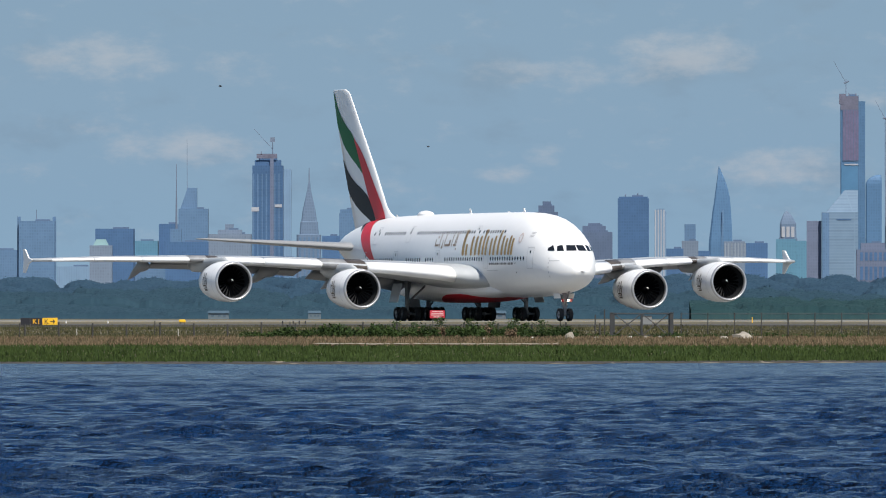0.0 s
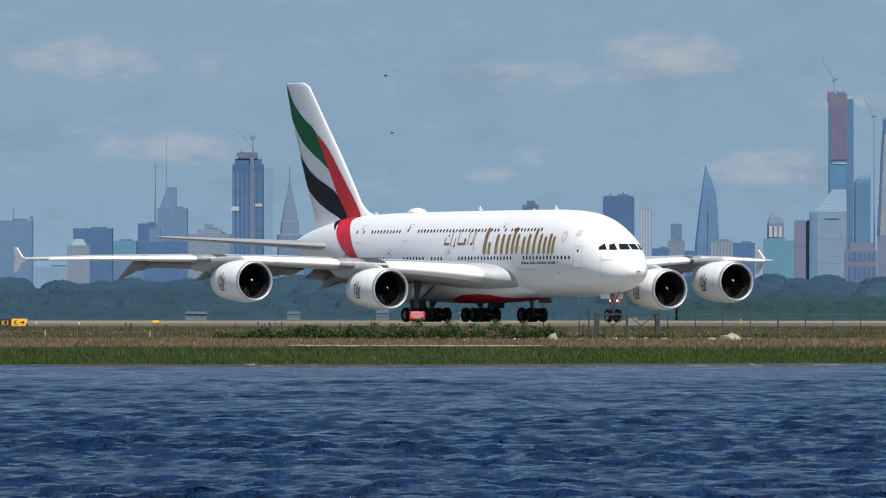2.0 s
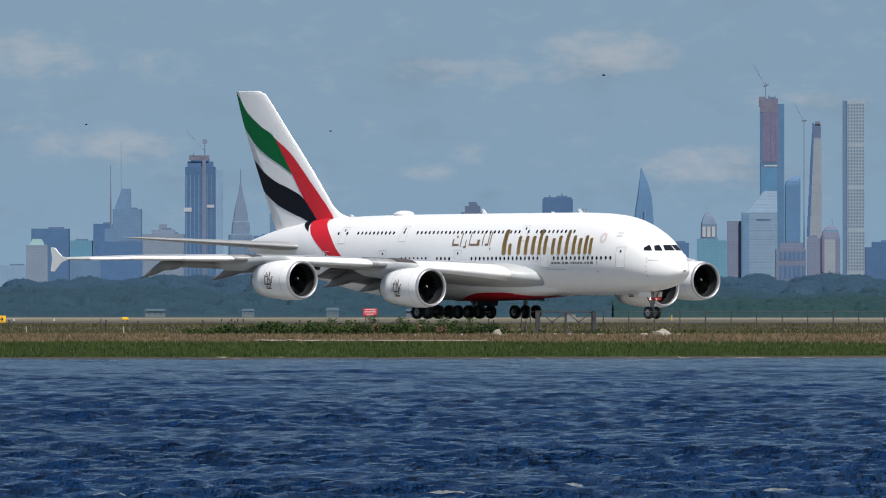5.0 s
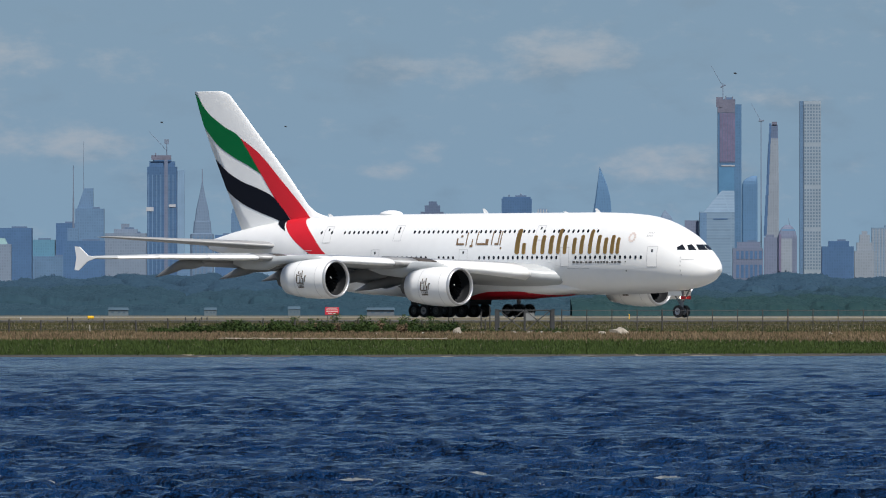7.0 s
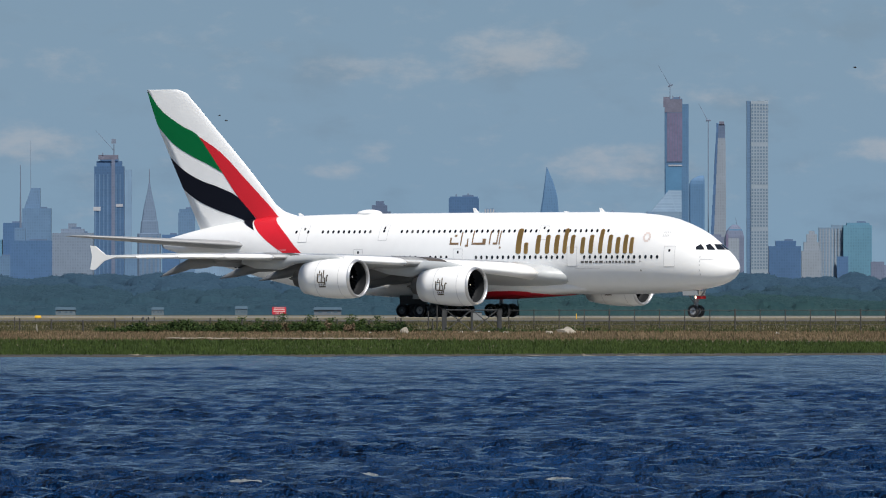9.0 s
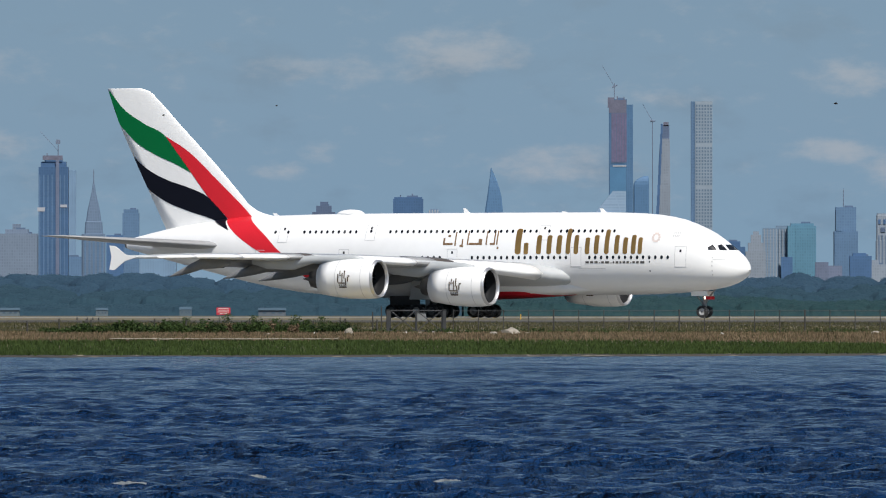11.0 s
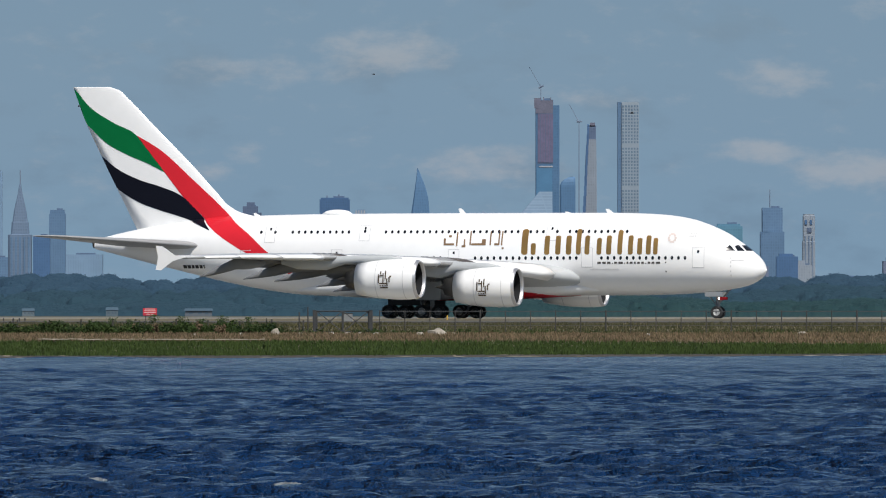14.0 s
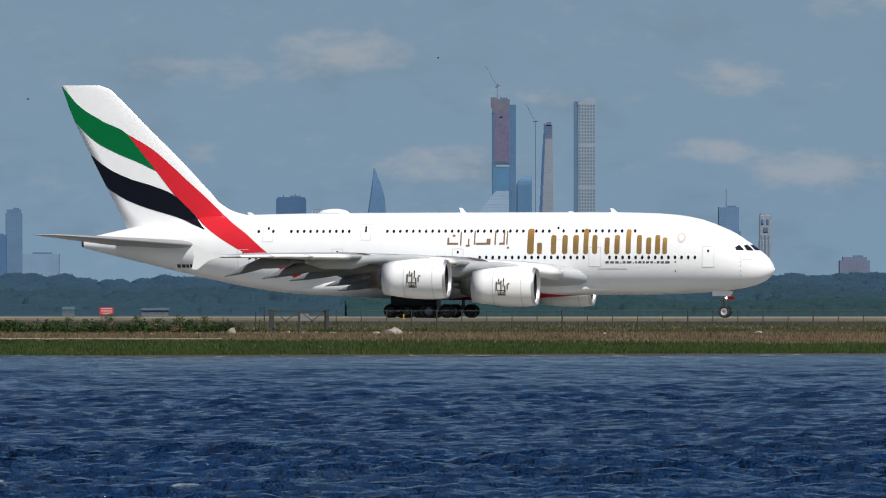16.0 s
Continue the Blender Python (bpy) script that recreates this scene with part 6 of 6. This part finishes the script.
# building-site colours are pulled towards blue, as haze would do
NETTING = material("hazy_purple_netting", (0.122, 0.112, 0.190), 0.8, vary=0.2, grain=2.0)
SCAFFOLD = material("hazy_brown_scaffold", (0.120, 0.125, 0.175), 0.8, vary=0.3, grain=3.0)
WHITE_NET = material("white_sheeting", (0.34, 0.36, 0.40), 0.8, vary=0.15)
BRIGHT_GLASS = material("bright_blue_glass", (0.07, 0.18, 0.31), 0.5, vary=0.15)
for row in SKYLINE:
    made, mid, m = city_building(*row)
    l, r, v = row[4][0]
    front = max(0.6, (r - l) * m * 0.8) / 2
    if "supertall" in row[1]:
        rows = [("netting", 343 + 4.5 * k, 346.6 + 4.5 * k, 259, 344, NETTING, 0.03 + 0.02 * (k % 2)) for k in range(6)]
        rows += [("backing_net", 342, 369, 257, 345, CITY["BRICK"], 0.0), ("scaffold", 338.5, 369, 345, 368, SCAFFOLD, 0.02), ("work_platform", 336, 347, 354, 372, SCAFFOLD, 0.06),
                 ("work_platform", 345, 368.5, 250.5, 253, WHITE_NET, 0.08), ("glass_front", 340, 368, 150, 250, BRIGHT_GLASS, 0.01), ("scaffold_mast", 352, 353.5, 366, 374, SCAFFOLD, 0.0), ("scaffold_mast", 364, 365.5, 366, 373, SCAFFOLD, 0.0)]
        pieces(made, mid, m, front, rows)
        for u0, v0, u1, v1, w in ((348, 366, 348, 397, 0.09), (348, 392, 327, 428, 0.045), (344, 391, 353, 394, 0.16)):
            bm = bmesh.new()
            rod(bm, (u0 * m - mid, 0, EYE_Z + v0 * m - GZ - 0.1), (u1 * m - mid, 0, EYE_Z + v1 * m - GZ), w, w * 0.7, 6)
            part("crane_arm", bm, CRANE, made)
    elif "unfinished glass tower" in row[1]:
        pieces(made, mid, m, front, [("rib", -661 + 7.2 * k, -659 + 7.2 * k, 20, 236, CITY["STEEL"], 0.0) for k in range(7)] + [("hoist_strip", -632, -626, 20, 262, CITY["ROSE"], 0.03), ("sheeting", -664, -651, 172, 179, WHITE_NET, 0.05),
               ("sheeting", -624, -612, 179, 184, WHITE_NET, 0.05), ("scaffold", -655, -620, 262, 270, SCAFFOLD, 0.0), ("scaffold_mast", -648, -646.5, 268, 274, SCAFFOLD, 0.0), ("crane_cab", -632, -624, 290, 298, CRANE, 0.0)])
    elif "slim pale striped" in row[1]:
        pieces(made, mid, m, front, [("rib", 22.6 + 4.8 * k, 24.6 + 4.8 * k, 10, 175, WHITE_NET, 0.0) for k in range(4)])
    elif "latticed top" in row[1]:
        pieces(made, mid, m, front, [("column", 141 + 5.6 * k, 143.4 + 5.6 * k, 88, 118, CITY["SAND"], 0.0) for k in range(7)])
    elif "arched windows" in row[1]:
        pieces(made, mid, m, front, [("tall_window", 371 + 8 * k, 376 + 8 * k, 88, 102, CITY["SLATE"], 0.0) for k in range(6)] + [("tall_window", 371 + 8 * k, 376 + 8 * k, 55, 78, CITY["SLATE"], 0.0) for k in range(6)])
    elif "sloping roof" in row[1]:
        # the darker STEEL bay paints the shade of the tower's left face
        pieces(made, mid, m, front, [("shaded_bay", 307, 319, 0, 169, CITY["STEEL"], 0.0), ("dark_band", 331, 356, 157, 159, CITY["SLATE"], 0.0)])
    elif "grey glass tower" in row[1]:
        pieces(made, mid, m, front, [("shaded_bay", 734, 747, 0, 136, CITY["STEEL"], 0.03), ("shaded_bay", 736.5, 748, 137, 178, CITY["STEEL"], 0.0)])
    elif "pale striped apartment" in row[1]:
        pieces(made, mid, m, front, [("rib", 610 + 5.3 * k, 612.4 + 5.3 * k, 10, 141, CITY["SAND"], 0.0) for k in range(8)])
    elif "teal green glass" in row[1]:
        pieces(made, mid, m, front, [("shaded_bay", 640, 660, 40, 92, CITY["SLATE"], 0.05), ("glass_front", 665, 700, 20, 142, CITY["TEAL"], 0.0)])
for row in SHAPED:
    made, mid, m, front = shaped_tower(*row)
    if "arched lantern" in row[1]:
        pieces(made, mid, m, front, [("arched_opening", 238 + 8.2 * k, 243.5 + 8.2 * k, 128, 146, WHITE_NET, 0.0) for k in range(3)])
    elif "sharp point" in row[1]:
        pieces(made, mid, m, front, [("dark_edge", 133 + k * 0.6, 136 + k * 0.6, 20 + 22 * k, 42 + 22 * k, CITY["STEEL"], 0.0) for k in range(7)])
    elif "slender pale" in row[1]:
        pieces(made, mid, m, front, [("dark_setback", 419.5 + 0.95 * k, 425 + 0.75 * k, 128 + 18 * k, 146 + 18 * k, CITY["SLATE"], 0.03) for k in range(11)] + [("crown_frame", 429.5, 444.5, 299, 324, CITY["BRICK"], -1.0), ("crown_frame", 434, 443, 322, 329, SCAFFOLD, -1.0)])
    elif "round unfinished" in row[1]:
        pieces(made, mid, m, front, [("pale_glass", 450, 469, 40, 124, CITY["SAND"], 0.0), ("dark_opening", 451, 474, 128, 140, BRIGHT_GLASS, -0.25), ("orange_net", 446, 450, 60, 132, NETTING, 0.0)])
    elif "round window" in row[1]:
        pieces(made, mid, m, front, [("top_window", 811 + 9 * k, 815 + 9 * k, 150, 158, CITY["SLATE"], 0.0) for k in range(2)] + [("round_window", 815, 823, 136, 144, CITY["BRICK"], 0.0)] + [("bay", 811 + 6 * k, 813.4 + 6 * k, 20, 130, CITY["STONE"], 0.0) for k in range(3)])
    elif "art deco" in row[1]:
        pieces(made, mid, m, front, [("dark_bay", -582 + 7.5 * k, -579 + 7.5 * k, 20, 128, CITY["STEEL"], 0.0) for k in range(5)])


def grid_tower():
    """The slim square tower of concrete frames with six bays of windows to a storey."""
    y = 1895
    m = y / FOCUS * STRETCH
    l, r, top = 482.4 * m, 519.8 * m, 365 * m
    mid = (l + r) / 2
    root = empty("skyscraper", pose(mid, y, GZ), "very slim pale concrete tower with a square window grid", "building", "city skyline")
    w = r - l
    # concrete and glass both have haze blue worked into their colour
    frame_mat = material("hazy_frame_concrete", (0.235, 0.29, 0.345), 0.7, vary=0.08)
    glass = material("hazy_window_glass", (0.105, 0.165, 0.235), 0.35, vary=0.12)
    high = EYE_Z + top - GZ
    shaft = frustum("shaft", -w / 2 + 0.7, w / 2, 0, -w / 2 + 0.7, w / 2, high, w * 0.8, frame_mat, root)
    # this side is coloured darker than the shaft to show it in shade
    frustum("side_face", -w / 2, -w / 2 + 0.69, 0, -w / 2, -w / 2 + 0.69, high, w * 0.7, CITY["STEEL"], root)
    face = -w * 0.4 - 0.03
    bays, step = 6, 0.56
    pitch = (w - 0.7) / bays
    vs, fs = [], []
    z, n = 0.4, 0
    while z < high - 0.5:
        n += 1
        if n % 13 != 0:
            for k in range(bays):
                x = -w / 2 + 0.7 + (k + 0.5) * pitch
                i = len(vs)
                hw, hh = pitch * 0.30, step * 0.31
                for dx_, dz_ in ((-1, -1), (1, -1), (1, 1), (-1, 1)):
                    vs.append((x + dx_ * hw, face, z + hh + dz_ * hh))
                for dx_, dz_ in ((-1, -1), (1, -1), (1, 1), (-1, 1)):
                    vs.append((x + dx_ * hw, face + 0.05, z + hh + dz_ * hh))
                fs += [(i, i + 1, i + 2, i + 3), (i, i + 4, i + 5, i + 1), (i + 2, i + 6, i + 7, i + 3)]
        z += step
    ob = link("window_panes", vs, fs, glass, root)
    ob["kind"] = "stuff"


grid_tower()


# ---- birds ----
FEATHER = material("dark_feathers", (0.03, 0.03, 0.035), 0.8, vary=0.3)


def bird(y, size):
    root = empty("bird", pose(0, y, 60), "small dark bird gliding across the sky", "bird", "birds over the bay")
    bm = bmesh.new()
    bmesh.ops.create_icosphere(bm, subdivisions=2, radius=0.5)
    for v in bm.verts:
        v.co = Vector((v.co.x * 0.8 * size, v.co.y * 0.22 * size * (1 - 0.5 * max(0, -v.co.x)), v.co.z * 0.24 * size))
    part("body", bm, FEATHER, root, smooth=True)
    for q in (-1, 1):
        v = [(0.16, 0, 0.04), (-0.14, 0, 0.04), (-0.2, q * 0.4, 0.22), (0.08, q * 0.42, 0.24), (-0.22, q * 0.8, 0.12)]
        v += [(x, yy, z - 0.03) for x, yy, z in v]
        link("wing", [tuple(c * size for c in p) for p in v], [(0, 1, 2, 3), (3, 2, 4), (5, 8, 7, 6), (8, 9, 7), (0, 3, 8, 5), (3, 4, 9, 8), (4, 2, 7, 9), (2, 1, 6, 7)], FEATHER, root)
    v = [(-0.35 * size, 0.06 * size, 0), (-0.35 * size, -0.06 * size, 0), (-0.6 * size, -0.12 * size, 0), (-0.6 * size, 0.12 * size, 0), (-0.35 * size, 0, 0.05 * size)]
    link("tail", v, [(0, 1, 2, 3), (0, 4, 1), (0, 3, 4), (1, 4, 2), (2, 4, 3)], FEATHER, root)
    return root


def flight(y, points, yaw):
    m = y / FOCUS
    return [(t, pose(u * m, y, EYE_Z + v * m, 0, 0, yaw)) for t, u, v in points]


BIRDS = [
    (bird(1000, 0.42), flight(1000, ((0, -702, 377), (1.5, -468, 381), (3.5, -163, 400), (7, 373, 417), (9, 678, 427), (16, 1750, 470)), 15)),
    (bird(1000, 0.34), flight(1000, ((0, -356, 276), (3.5, -397, 303), (9, -435, 333), (16, -480, 372)), 160)),
    (bird(1000, 0.5), flight(1000, ((0, 1590, 380), (12.5, 627, 357), (14.5, 473, 346), (16, 357, 340)), 180)),
    (bird(1000, 0.34), flight(1000, ((0, -1310, 320), (12.5, -94, 379), (14, 55, 417), (14.5, 100, 424), (16, 246, 445)), 20)),
]


def motions():
    """All that moves: the airliner along its turn, its wheels, the waves and the birds."""
    walk(plane, [(t, pose(x, y, GZ, 0, 0, -h)) for t, x, y, h in PLANE_ROWS])
    ts = [r[0] for r in PLANE_ROWS]
    run = np.concatenate([[0], np.cumsum(np.hypot(np.diff([r[1] for r in PLANE_ROWS]), np.diff([r[2] for r in PLANE_ROWS])))])
    steps = [k * 0.2 for k in range(81)]
    for hub, c, r in WHEELS:
        walk(hub, [(t, Matrix.Translation(c) @ Matrix.Rotation(float(np.interp(t, ts, run)) / r, 4, "Y")) for t in steps])
    walk(bay, [(0, pose(0, 0, 0)), (8, pose(-4.5, -8, 0)), (16, pose(-9, -16, 0))])
    for b, rows in BIRDS:
        walk(b, rows)


motions()
